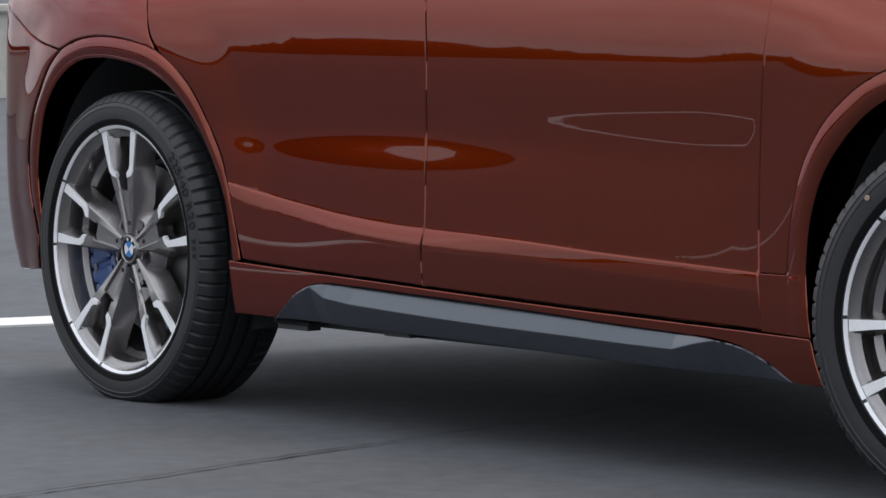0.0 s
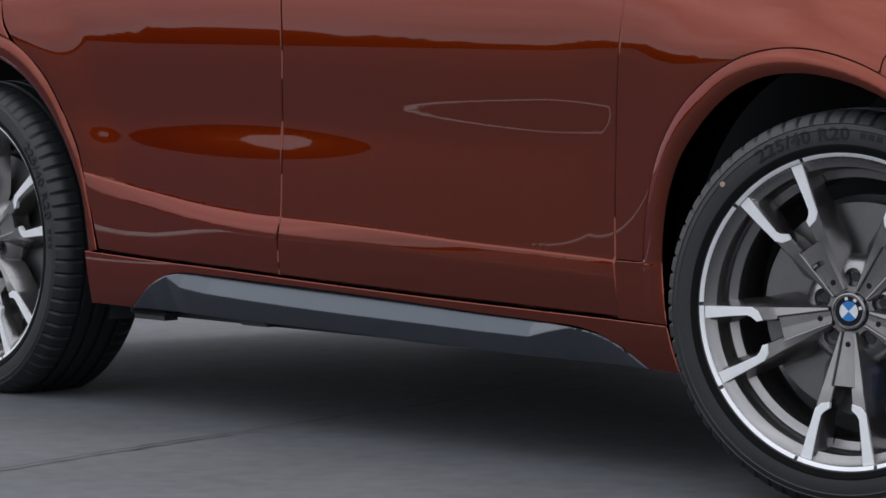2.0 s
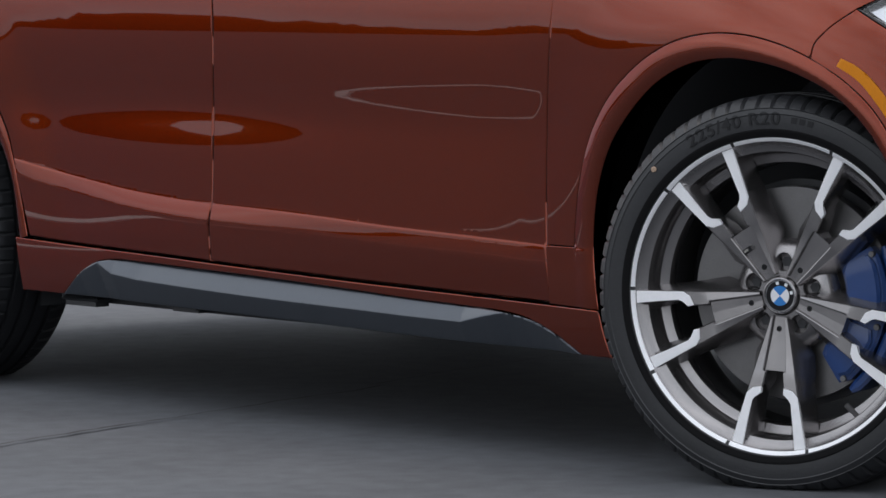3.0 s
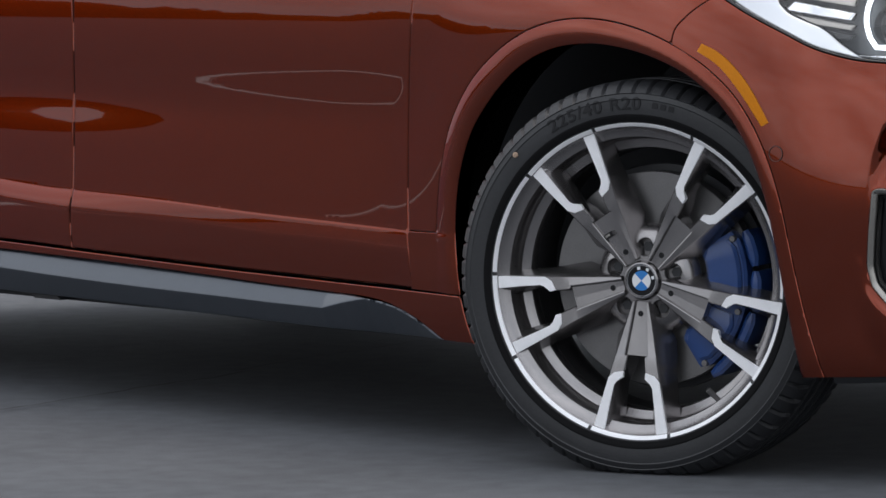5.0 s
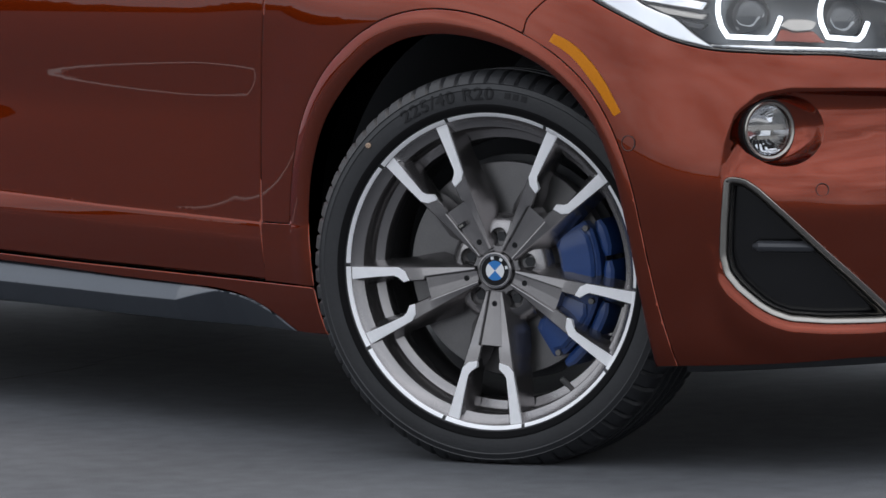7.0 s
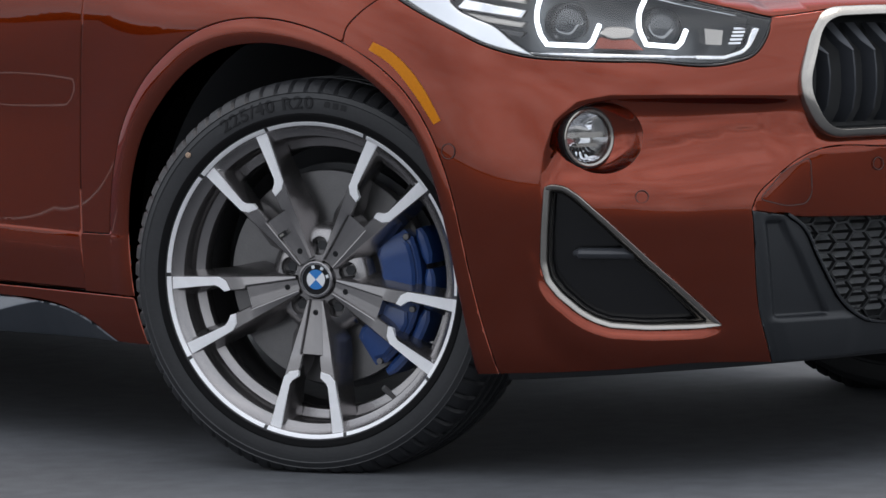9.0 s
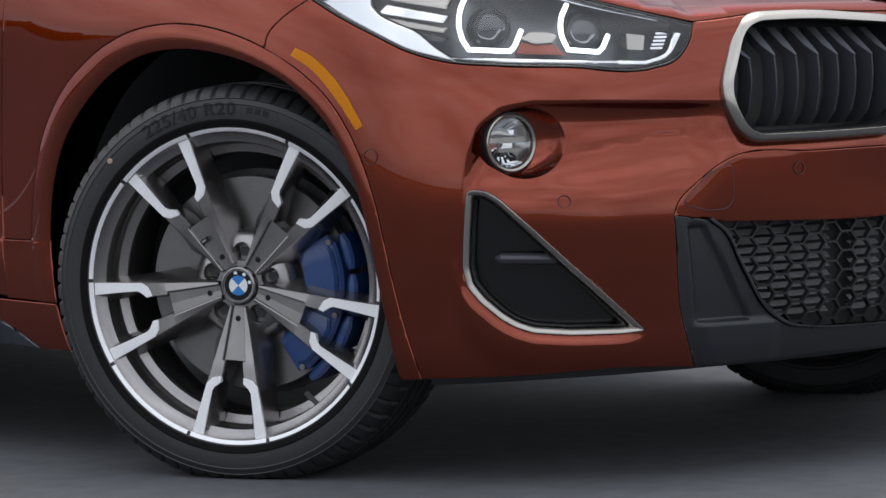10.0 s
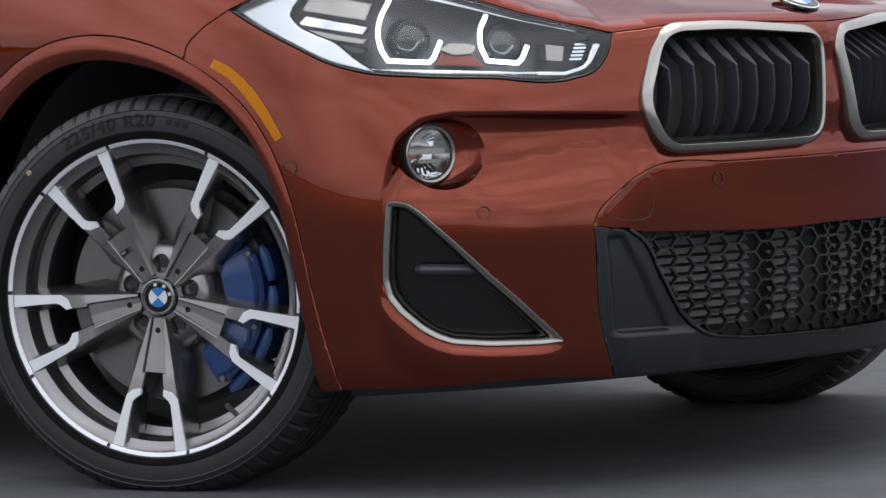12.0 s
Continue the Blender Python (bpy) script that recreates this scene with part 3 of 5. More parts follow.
quarter = panel("rear_quarter_panel", loop(SEAM_REAR, [SEAM_REAR[-1], (-3.62, BELT)], [(-3.62, BELT), (-3.40, 0.90), (-3.20, 0.835), (-3.071, 0.793), (-2.910, 0.767)], REAR_OUT[7:i_out + 1]),
                PAINT, car, bulge=flare(REAR_FAR, 0.12, 0.008))
rear_bumper = panel("rear_bumper", loop(REAR_OUT[:8], [(-2.910, 0.767), (-3.071, 0.793), (-3.20, 0.835), (-3.40, 0.90), (-3.62, BELT)], [(-3.62, BELT), (S_REAR, BELT)],
                                        [(S_REAR, BELT), (S_REAR, 0.24)], [(S_REAR, 0.24), (-3.40, 0.25), REAR_OUT[0]]), PAINT, car, bulge=flare(REAR_FAR, 0.12, 0.008))

# sill
INSERT_TOP = [(-2.092, 0.222), (-2.062, 0.245), (-2.018, 0.271), (-1.966, 0.293), (-1.915, 0.302), (-1.816, 0.3025), (-1.662, 0.299), (-1.474, 0.2945), (-1.292, 0.289), (-1.116, 0.283), (-0.946, 0.2765), (-0.781, 0.272), (-0.681, 0.268), (-0.620, 0.261), (-0.543, 0.238), (-0.470, 0.202)]
skirt = panel("side_skirt", loop([(-2.256, 0.334), (-2.072, 0.327), (-1.871, 0.3215), (-1.677, 0.316), (-1.578, 0.3125), (-1.307, 0.3045), (-1.131, 0.2995), (-0.874, 0.2945), (-0.549, 0.2885), (-0.412, 0.2855)],
                                 [(-0.412, 0.2855), (-0.402, 0.246), (-0.386, 0.201)], [(-0.386, 0.201), (-0.470, 0.202)], INSERT_TOP[::-1], [INSERT_TOP[0], (-2.240, 0.223)], [(-2.240, 0.223), (-2.256, 0.334)]),
              PAINT, car, bulge=lambda s, z: 0.0065 + 0.0 * z, edge=0.0022, gap=0.0008, cell=0.009, lip=0.02)


def insert_crease(s):
    # meets the top edge at both ends, where the whole face hangs back
    return np.interp(s, [-2.092, -2.018, -1.947, -1.899, -1.811, -1.656, -1.469, -1.288, -1.112, -0.942, -0.793, -0.734, -0.669, -0.620, -0.543, -0.470],
                     [0.222, 0.271, 0.295, 0.275, 0.267, 0.261, 0.255, 0.251, 0.248, 0.2445, 0.243, 0.256, 0.2675, 0.261, 0.238, 0.202])


def insert_shape(s, z):
    # the upper face leans up to the sky, the lower one hangs back under it
    crease = insert_crease(s)
    base = 0.008 + 0.010 * step(-2.09, -1.95, s) * (1 - step(-0.72, -0.56, s))
    return base - np.where(z > crease, (z - crease) * 0.60, (crease - z) * 0.34)


insert = panel("skirt_insert", loop(INSERT_TOP, [INSERT_TOP[-1], (-0.83, 0.2045), (-1.142, 0.209), (-1.500, 0.2145), (-1.80, 0.218), INSERT_TOP[0]]), SKIRT, car, bulge=insert_shape, gap=0.0, cell=0.008, lines=[[(s, float(insert_crease(s)) + d) for s in np.linspace(-2.06, -0.50, 120)] for d in (-0.004, -0.001, 0.001, 0.004)], lip=0.05, label="dark blue-grey sill insert")


# ---- wheels: axle along y, the outer face towards -y ----
TYRE_R, HUB_Z = 0.344, 0.336


def tyre_profile():
    side = [(0.2600, -0.100), (0.2655, -0.1085), (0.2720, -0.1125), (0.2745, -0.1145), (0.2790, -0.1145), (0.2810, -0.1165), (0.2960, -0.1185), (0.3100, -0.1172), (0.3118, -0.1182), (0.3200, -0.1150),
            (0.3215, -0.1160), (0.3300, -0.1080), (0.3375, -0.0980), (0.3418, -0.0880), (0.3432, -0.0770)]
    tread = []
    for y in (-0.052, -0.016):
        tread += [(0.3438, y - 0.007), (0.3365, y - 0.0055), (0.3365, y + 0.0035), (0.3442, y + 0.005)]
    near = side + tread
    return near + [(r, -y) for r, y in near[::-1]]


def tyre(parent):
    prof = tyre_profile()
    shoulder = {i for i, (r, y) in enumerate(prof) if 0.3295 < r < 0.3436 and abs(y) > 0.07}

    def bend(i, j, r, y):
        if j in shoulder and i % 6 == 0:
            r -= 0.0055
        return r, y
    bm = revolve(prof, 432, bend=bend)
    for v in bm.verts:  # the contact patch
        if v.co.z < GROUND - HUB_Z:
            v.co.z = GROUND - HUB_Z
            v.co.y *= 1.02
    return part("tyre", bm, RUBBER, parent, "black low-profile rubber tyre", auto=25)


def wall_y(r):
    q = [p for p in tyre_profile() if p[1] < -0.09 and p[0] > 0.2738]
    return float(np.interp(r, [p[0] for p in q], [p[1] for p in q]))


def lettering(text, parent, radius, size, start, name="lettering"):
    """Raised letters round the sidewall, centred at the angle start (degrees, from ahead, upwards)."""
    cu = bpy.data.curves.new("letters", "FONT")
    cu.body, cu.size, cu.extrude, cu.align_x = text, size, 0.0006, "CENTER"
    cu.space_character = 1.12
    cu.offset = 0.0006
    ob = bpy.data.objects.new("letters", cu)
    scene.collection.objects.link(ob)
    dg = bpy.context.evaluated_depsgraph_get()
    me = bpy.data.meshes.new_from_object(ob.evaluated_get(dg))
    bpy.data.objects.remove(ob)
    for v in me.vertices:
        a = radians(start) - v.co.x * 1.12 / radius
        r = radius + v.co.y
        v.co = (r * math.cos(a), wall_y(r) - v.co.z - 0.0009, r * math.sin(a))
    me.materials.clear()
    me.materials.append(RUBBER_MARK)
    out = new(name, me)
    out.parent = parent
    return out


def arc_bar(parent, r0, r1, a0, a1, name="moulded_mark"):
    bm = bmesh.new()
    prev = None
    for k in range(7):
        a = radians(a0 + (a1 - a0) * k / 6)
        y = wall_y
        cur = [bm.verts.new((r * math.cos(a), y(r) + dy, r * math.sin(a))) for r, dy in ((r0, 0.002), (r0, -0.0012), (r1, -0.0012), (r1, 0.002))]
        if prev:
            for i in range(3):
                bm.faces.new((prev[i], prev[i + 1], cur[i + 1], cur[i]))
        prev = cur
    return part(name, bm, RUBBER_MARK, parent)


def turn2(points, angle):
    c, s = math.cos(angle), math.sin(angle)
    return [(u * c - v * s, u * s + v * c) for u, v in points]


def spoke_unit(parent, angle):
    """A forked spoke: a grooved web from the hub that splits into two arms round a deep pocket, with a bright turned face on each arm."""
    us = [0.036, 0.070, 0.100, 0.1285, 0.1305, 0.145, 0.157, 0.168, 0.182, 0.215, 0.2475, 0.2500, 0.2640]
    vo = [0.0150, 0.0235, 0.0310, 0.0378, 0.0383, 0.0420, 0.0450, 0.0475, 0.0512, 0.0592, 0.0672, 0.0678, 0.0712]  # outer edge of the face
    vb = [0.0205, 0.0360, 0.0550, 0.0580, 0.0580, 0.0590, 0.0600, 0.0610, 0.0630, 0.0680, 0.0740, 0.0745, 0.0770]  # outer edge at the back
    it = [0.0, 0.0, 0.0, 0.0, 0.0160, 0.0180, 0.0205, 0.0300, 0.0364, 0.0415, 0.0465, 0.0470, 0.0490]  # pocket edge of the face
    ib = [0.0, 0.0, 0.0, 0.0, 0.0118, 0.0150, 0.0190, 0.0262, 0.0296, 0.0308, 0.0320, 0.0320, 0.0320]  # pocket edge at the back
    fy = [-0.0880, -0.0900, -0.0935, -0.0962, -0.0964, -0.0978, -0.0990, -0.1000, -0.1008, -0.1022, -0.1034, -0.1035, -0.1040]
    bm = bmesh.new()
    for sign in (1, -1):
        rings = []
        for u, o, b, a, c, y in zip(us, vo, vb, it, ib, fy):
            deep = 0.036 + 0.012 * min(1, (u - 0.036) / 0.12)
            if u < 0.13:  # groove floor, its wall, a rounded ridge
                g = 0.0080 + (u - 0.036) * 0.115
                pts = [(0.0, y + deep), (0.0, y + 0.0060), (g, y + 0.0056), (g + 0.0022, y + 0.0006), (g + 0.0036, y), (o - 0.0010, y + 0.0012), (o + 0.0012, y + 0.0042), (b, y + deep)]
            else:
                rim = u > 0.249
                pts = [(c, y + deep), (c, y + (0.012 if rim else 0.021)), (a - 0.0010, y + 0.0030), (a + 0.0004, y + 0.0008), (a + 0.0010, y), (o - 0.0012, y), (o + 0.0010, y + 0.0026), (b, y + deep)]
            rings.append([bm.verts.new((*turn2([(u, sign * v)], angle)[0], yy)) for v, yy in pts])
        for p, q in zip(rings, rings[1:]):
            for k in range(7):
                bm.faces.new((p[k], p[k + 1], q[k + 1], q[k]))
        bm.faces.new(rings[-1])
    # the sloping ledge at the rim end of the pocket
    prev = None
    for v in np.linspace(-0.0500, 0.0500, 15):
        k = v / 0.0500
        row = []
        for r, w, y in ((0.2640, 0.0500, -0.1060), (0.2625, 0.0492, -0.1035), (0.2500, 0.0330, -0.0860), (0.2490, 0.0330, -0.0600)):
            vv = k * w
            row.append(bm.verts.new((*turn2([(math.sqrt(r * r - vv * vv), vv)], angle)[0], y)))
        if prev:
            for i in range(3):
                bm.faces.new((prev[i], prev[i + 1], row[i + 1], row[i]))
        prev = row
    for v in bm.verts:
        x, z, y = v.co
        v.co = (x, y, z)
    sp = part("spoke", bm, FERRIC, parent, auto=24)
    for sign in (1, -1):
        face = [(0.2665, 0.0716), (0.2680, 0.0600), (0.2640, 0.0490), (0.2150, 0.0418), (0.1812, 0.0366), (0.1745, 0.0322), (0.1672, 0.0206), (0.1562, 0.0206), (0.1600, 0.0378), (0.1695, 0.0474), (0.2150, 0.0588)]
        bm = bmesh.new()
        yy = lambda u: np.interp(u, us, fy)
        pts = turn2([(u, sign * v) for u, v in face], angle)
        a = [bm.verts.new((x, float(yy(u)) - 0.0018, z)) for (x, z), (u, _) in zip(pts, face)]
        b = [bm.verts.new((x, float(yy(u)) + 0.006, z)) for (x, z), (u, _) in zip(pts, face)]
        bm.faces.new(a)
        for i in range(len(a)):
            bm.faces.new((a[i], a[(i + 1) % len(a)], b[(i + 1) % len(b)], b[i]))
        bmesh.ops.bevel(bm, geom=[e for e in bm.edges if all(v in a for v in e.verts)], offset=0.0008, segments=2, affect="EDGES")
        part("machined_face", bm, MACHINED, parent, "bright machined aluminium face", auto=40)
    return sp


def rim_edge(parent, a0, a1, inner):
    """A stretch of the turned rim edge between two angles."""
    bm = bmesh.new()
    prev = None
    n = max(4, int((a1 - a0) * 90))
    for i in range(n + 1):
        a = a0 + (a1 - a0) * i / n
        row = [bm.verts.new((r * math.cos(a), y, r * math.sin(a))) for r, y in ((inner, -0.1000), (inner, -0.1085), (inner + 0.0008, -0.1096), (0.2706, -0.1122), (0.2722, -0.1112), (0.2726, -0.1060))]
        if prev:
            for k in range(5):
                bm.faces.new((prev[k], prev[k + 1], row[k + 1], row[k]))
        else:
            bm.faces.new(row)
        prev = row
    bm.faces.new(prev[::-1])
    part("rim_edge", bm, MACHINED, parent, "bright machined rim edge")


def disc_plate(name, r, y0, y1, mat, parent, steps=40, hole=0.0, at=(0, 0), label=""):
    bm = revolve([(hole, y1), (hole, y0), (r - 0.001, y0), (r, y0 + 0.001), (r, y1)] if hole else [(0.0005, y0), (r - 0.001, y0), (r, y0 + 0.001), (r, y1), (0.0005, y1)], steps)
    bmesh.ops.translate(bm, verts=bm.verts, vec=(at[0], 0, at[1]))
    return part(name, bm, mat, parent, label)


def roundel(parent, r, y, spin=0.0):
    """A round emblem as plain shapes: dark ring, four quarters in blue and white."""
    disc_plate("emblem_ring", r, y, y + 0.006, GLOSS_BLACK, parent, 48)
    disc_plate("emblem_rim", r, y - 0.0006, y + 0.004, CHROME, parent, 48, hole=r * 0.94)
    for k in range(4):
        bm = bmesh.new()
        arc = [radians(90 * k + 90 * i / 10 + spin) for i in range(11)]
        prism(bm, [(0, 0)] + [(0.62 * r * math.cos(a), 0.62 * r * math.sin(a)) for a in arc], y - 0.0008, y + 0.001)
        part("emblem_quarter", bm, BADGE_WHITE if k % 2 else BADGE_BLUE, parent)
    for k in range(3):  # plain bars that stand for the letters on the ring, top
        a = radians(spin + 58 - 44 * k)
        bm = bmesh.new()
        q = turn2([(0.70 * r, -0.10 * r), (0.88 * r, -0.10 * r), (0.88 * r, 0.10 * r), (0.70 * r, 0.10 * r)], a)
        prism(bm, q, y - 0.0006, y + 0.001)
        part("emblem_mark", bm, BADGE_WHITE, parent)


def hub_plate(parent, spin):
    """The hub between the spokes, sloping back to its edge, with five deep bolt holes."""
    face_y = lambda r: float(np.interp(r, [0.0, 0.034, 0.060, 0.076, 0.090, 0.097], [-0.0800, -0.0800, -0.0790, -0.0750, -0.0640, -0.0500]))
    holes = [(0.0575 * math.cos(radians(spin + 36 + 72 * k)), 0.0575 * math.sin(radians(spin + 36 + 72 * k))) for k in range(5)]
    loops = [[(r * math.cos(2 * math.pi * i / n), r * math.sin(2 * math.pi * i / n)) for i in range(n)] for r, n in ((0.097, 72), (0.024, 30))]
    loops += [[(x + 0.0162 * math.cos(2 * math.pi * i / 28), z + 0.0162 * math.sin(2 * math.pi * i / 28)) for i in range(28)] for x, z in holes]
    free = [(r * math.cos(2 * math.pi * i / 48), r * math.sin(2 * math.pi * i / 48)) for r in (0.036, 0.048, 0.066, 0.078, 0.084, 0.090, 0.094) for i in range(48)]
    free = [p for p in free if min(math.hypot(p[0] - x, p[1] - z) for x, z in holes) > 0.0185]
    pts, edges = [], []
    for lp in loops:
        n0 = len(pts)
        pts.extend(lp)
        edges.extend((n0 + i, n0 + (i + 1) % len(lp)) for i in range(len(lp)))
    got = cdt([Vector(p) for p in pts + free], edges, [], 0, 1e-7)
    bm = bmesh.new()
    vs = [bm.verts.new((p[0], face_y(math.hypot(p[0], p[1])), p[1])) for p in got[0]]
    for fc in got[2]:
        c = sum((Vector(got[0][i]) for i in fc), Vector((0, 0))) / len(fc)
        if c.length > 0.0242 and min(math.hypot(c.x - x, c.y - z) for x, z in holes) > 0.0160:
            bm.faces.new([vs[i] for i in fc])
    part("hub", bm, FERRIC, parent, auto=40)
    for x, z in holes:
        bm = revolve([(0.0172, -0.0800), (0.0164, -0.0790), (0.0156, -0.0770), (0.0150, -0.0580), (0.0005, -0.0575)], 28)
        for v in bm.verts:
            r = math.hypot(v.co.x, v.co.z)
            at = face_y(math.hypot(v.co.x + x, v.co.z + z))
            if r > 0.0152:
                v.co.y = at + (0.0 if r > 0.0168 else 0.0008 if r > 0.016 else 0.003)
            v.co.x += x
            v.co.z += z
        part("bolt_hole", bm, FERRIC, parent)


def wheel(m, spin, dot=None, letters_at=None):
    w = empty("wheel", car)
    tagged(w, "forked five-spoke grey alloy wheel with machined faces")
    w.matrix_local = m
    tyre(w)
    part("rim_protector", revolve([(0.2730, -0.1140), (0.2745, -0.1158), (0.2790, -0.1168), (0.2830, -0.1186), (0.2852, -0.1182), (0.2862, -0.1165)], 144), BAND, w, "matt black band round the rim")
    if letters_at is not None:
        lettering("225/40 R20", w, 0.2940, 0.0300, letters_at)
        for k in range(3):
            arc_bar(w, 0.298, 0.308, letters_at - 21 - 2.9 * k, letters_at - 22.9 - 2.9 * k)
    if dot is not None:
        disc_plate("paint_dot", 0.0048, -0.1212, -0.115, material("tan_paint_dot", (0.40, 0.28, 0.20), 0.7), w, 20, at=(0.3075 * math.cos(radians(dot)), 0.3075 * math.sin(radians(dot))))
    for k in range(5):  # the turned edge breaks off beside each fork
        c = radians(spin + 72 * k)
        rim_edge(w, c - 0.268, c + 0.268, 0.2640)
        rim_edge(w, c + 0.292, c + radians(72) - 0.292, 0.2645)
    flange = [(0.2734, -0.1050), (0.2722, -0.1080), (0.2652, -0.1080), (0.2640, -0.1070), (0.2622, -0.1035), (0.2500, -0.0950), (0.2468, -0.0935), (0.2452, -0.0900), (0.2440, -0.0640), (0.2415, -0.0560), (0.2385, -0.0540), (0.2270, -0.0500), (0.2250, -0.0460), (0.2240, -0.0300)]
    part("rim", revolve(flange, 160), FERRIC, w, auto=30)
    # the rim's deep inside, in the alloy darkened for shade
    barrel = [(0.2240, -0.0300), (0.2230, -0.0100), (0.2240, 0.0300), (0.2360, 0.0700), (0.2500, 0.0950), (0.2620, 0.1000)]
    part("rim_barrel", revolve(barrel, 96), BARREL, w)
    for k in range(5):
        spoke_unit(w, radians(spin + 72 * k))
    hub_plate(w, spin)
    part("cap_seat", revolve([(0.0276, -0.0760), (0.0280, -0.0876), (0.0292, -0.0890), (0.0312, -0.0880), (0.0345, -0.0800)], 60), FERRIC, w)
    cap = empty("centre_cap", w)
    roundel(cap, 0.0275, -0.0868, 45)
    for k in range(5):
        a = radians(spin + 36 + 72 * k)
        x, z = 0.0575 * math.cos(a), 0.0575 * math.sin(a)
        bm = bmesh.new()
        prism(bm, [(x + 0.0092 * math.cos(radians(60 * i)), z + 0.0092 * math.sin(radians(60 * i))) for i in range(6)], -0.0660, -0.0560)
        part("wheel_bolt", bm, BLACK, w)
        a2 = radians(spin + 72 * k)
        disc_plate("pin_hole", 0.0050, -0.0846, -0.0800, GLOSS_BLACK, w, 16, at=(0.0570 * math.cos(a2), 0.0570 * math.sin(a2)))
    # valve
    a = radians(spin + 38)
    r0 = Vector((0.246 * math.cos(a), -0.078, 0.246 * math.sin(a)))
    r1 = Vector((0.220 * math.cos(a), -0.094, 0.220 * math.sin(a)))
    part("valve", tube([r0, r0.lerp(r1, 0.5), r0.lerp(r1, 0.52), r1], [0.0045, 0.0045, 0.0055, 0.0050], 10), IRON, w)
    # a small plate on one arm
    a = radians(spin + 216)
    bm = bmesh.new()
    prism(bm, turn2([(0.0915, -0.0020), (0.0995, -0.0020), (0.0995, 0.0145), (0.0915, 0.0145)], a), -0.0955, -0.0860)
    part("spoke_plate", bm, GLOSS_BLACK, w)
    bm = bmesh.new()
    prism(bm, turn2([(0.0935, 0.0040), (0.0975, 0.0040), (0.0975, 0.0130), (0.0935, 0.0130)], a), -0.0959, -0.0950)
    part("spoke_plate_mark", bm, SATIN, w)
    # brake
    disc_plate("brake_disc", 0.184, -0.030, -0.004, IRON, w, 96, hole=0.09)
    part("disc_hat", revolve([(0.0200, -0.062), (0.0760, -0.062), (0.0820, -0.058), (0.0860, -0.028), (0.0920, -0.026)], 64), IRON, w)
    part("dust_shield", revolve([(0.0500, 0.010), (0.1950, 0.012), (0.1960, 0.020), (0.0500, 0.022)], 48), BLACK, w)
    return w


def caliper(w, at, spread, name="caliper"):
    """A blue fixed caliper that grips the disc's rim: a broad housing with two piston pads, an outer bridge split by slots, and bolts."""
    def block(bm, y0, y1, r0, r1, a0, a1, n=8, soft=0.008):
        ring = []
        for i in range(n + 1):
            a = radians(a0 + (a1 - a0) * i / n)
            k = soft if i in (0, n) else 0.0
            ring.append([bm.verts.new((r * math.cos(a), y, r * math.sin(a))) for r, y in
                         ((r0 + k, y1), (r0 + k, y0 + 0.006), (r0 + 0.006 + k, y0 + k * 0.5), (r1 - 0.005 - k, y0 + k * 0.5), (r1 - k, y0 + 0.005), (r1 - k, y1))])
        for p, q in zip(ring, ring[1:]):
            for k in range(6):
                bm.faces.new((p[k], p[(k + 1) % 6], q[(k + 1) % 6], q[k]))
        bm.faces.new(ring[0]), bm.faces.new(ring[-1][::-1])
    bm = bmesh.new()
    block(bm, -0.062, -0.034, 0.110, 0.184, at - spread, at + spread, 14)
    c = part(name, bm, BLUE, w, "blue painted brake caliper", auto=28)
    for k in (-0.52, 0.52):
        bm = bmesh.new()
        block(bm, -0.071, -0.058, 0.114, 0.176, at + k * spread - spread * 0.40, at + k * spread + spread * 0.40, 6)
        part("piston_housing", bm, BLUE, w, auto=28)
    for k in (-0.72, -0.24, 0.24, 0.72):
        bm = bmesh.new()
        block(bm, -0.060, 0.030, 0.188, 0.208, at + k * spread - spread * 0.21, at + k * spread + spread * 0.21, 4, 0.004)
        part("caliper_bridge", bm, BLUE, w, auto=28)
    for d in (-0.90, -0.06, 0.06, 0.90):
        a = radians(at + d * spread)
        disc_plate("caliper_bolt", 0.0055, -0.068, -0.058, IRON, w, 16, at=(0.176 * math.cos(a), 0.176 * math.sin(a)))
    return c


STEER = 22.0
front_wheel = wheel(pose(0, -0.786, HUB_Z, 0, 0, STEER), 266.6, dot=136, letters_at=104)
caliper(front_wheel, -14, 43)
rear_wheel = wheel(pose(-2.67, -0.786, HUB_Z), 92, letters_at=28)
caliper(rear_wheel, 196, 20)
for ob, m in ((front_wheel, pose(0, 0.786, HUB_Z, 0, 0, 180 + STEER)), (rear_wheel, pose(-2.67, 0.786, HUB_Z, 0, 0, 180))):
    copy_thing(ob, m)


# wheel housings and floor pan
def liner(x, r, parent):
    bm = bmesh.new()
    rows = []
    for y, k in ((-0.815, 1.0), (-0.70, 1.0), (-0.52, 0.98), (-0.50, 0.2)):
        rows.append([bm.verts.new((x + k * r * math.cos(a), y, 0.335 + k * (r + 0.02) * math.sin(a))) for a in np.linspace(-0.35, math.pi + 0.10, 40)])
    for a, b in zip(rows, rows[1:]):
        for i in range(39):
            bm.faces.new((a[i], a[i + 1], b[i + 1], b[i]))
    return part("wheel_liner", bm, LINER, parent)


liner(-0.02, 0.415, car), liner(-2.68, 0.425, car)
for x, r in ((-0.02, 0.415), (-2.68, 0.425)):
    o = liner(x, r, car)
    o.scale = (1, -1, 1)
bm = bmesh.new()
box(bm, -2.22, -0.46, -0.80, 0.80, 0.20, 0.30)
box(bm, -3.40, -3.12, -0.60, 0.60, 0.26, 0.45)
box(bm, 0.42, 0.70, -0.48, 0.48, 0.21, 0.30)
box(bm, -3.2, 0.45, -0.49, 0.49, 0.24, 0.62)
part("floor_pan", bm, LINER, car)
bm = bmesh.new()
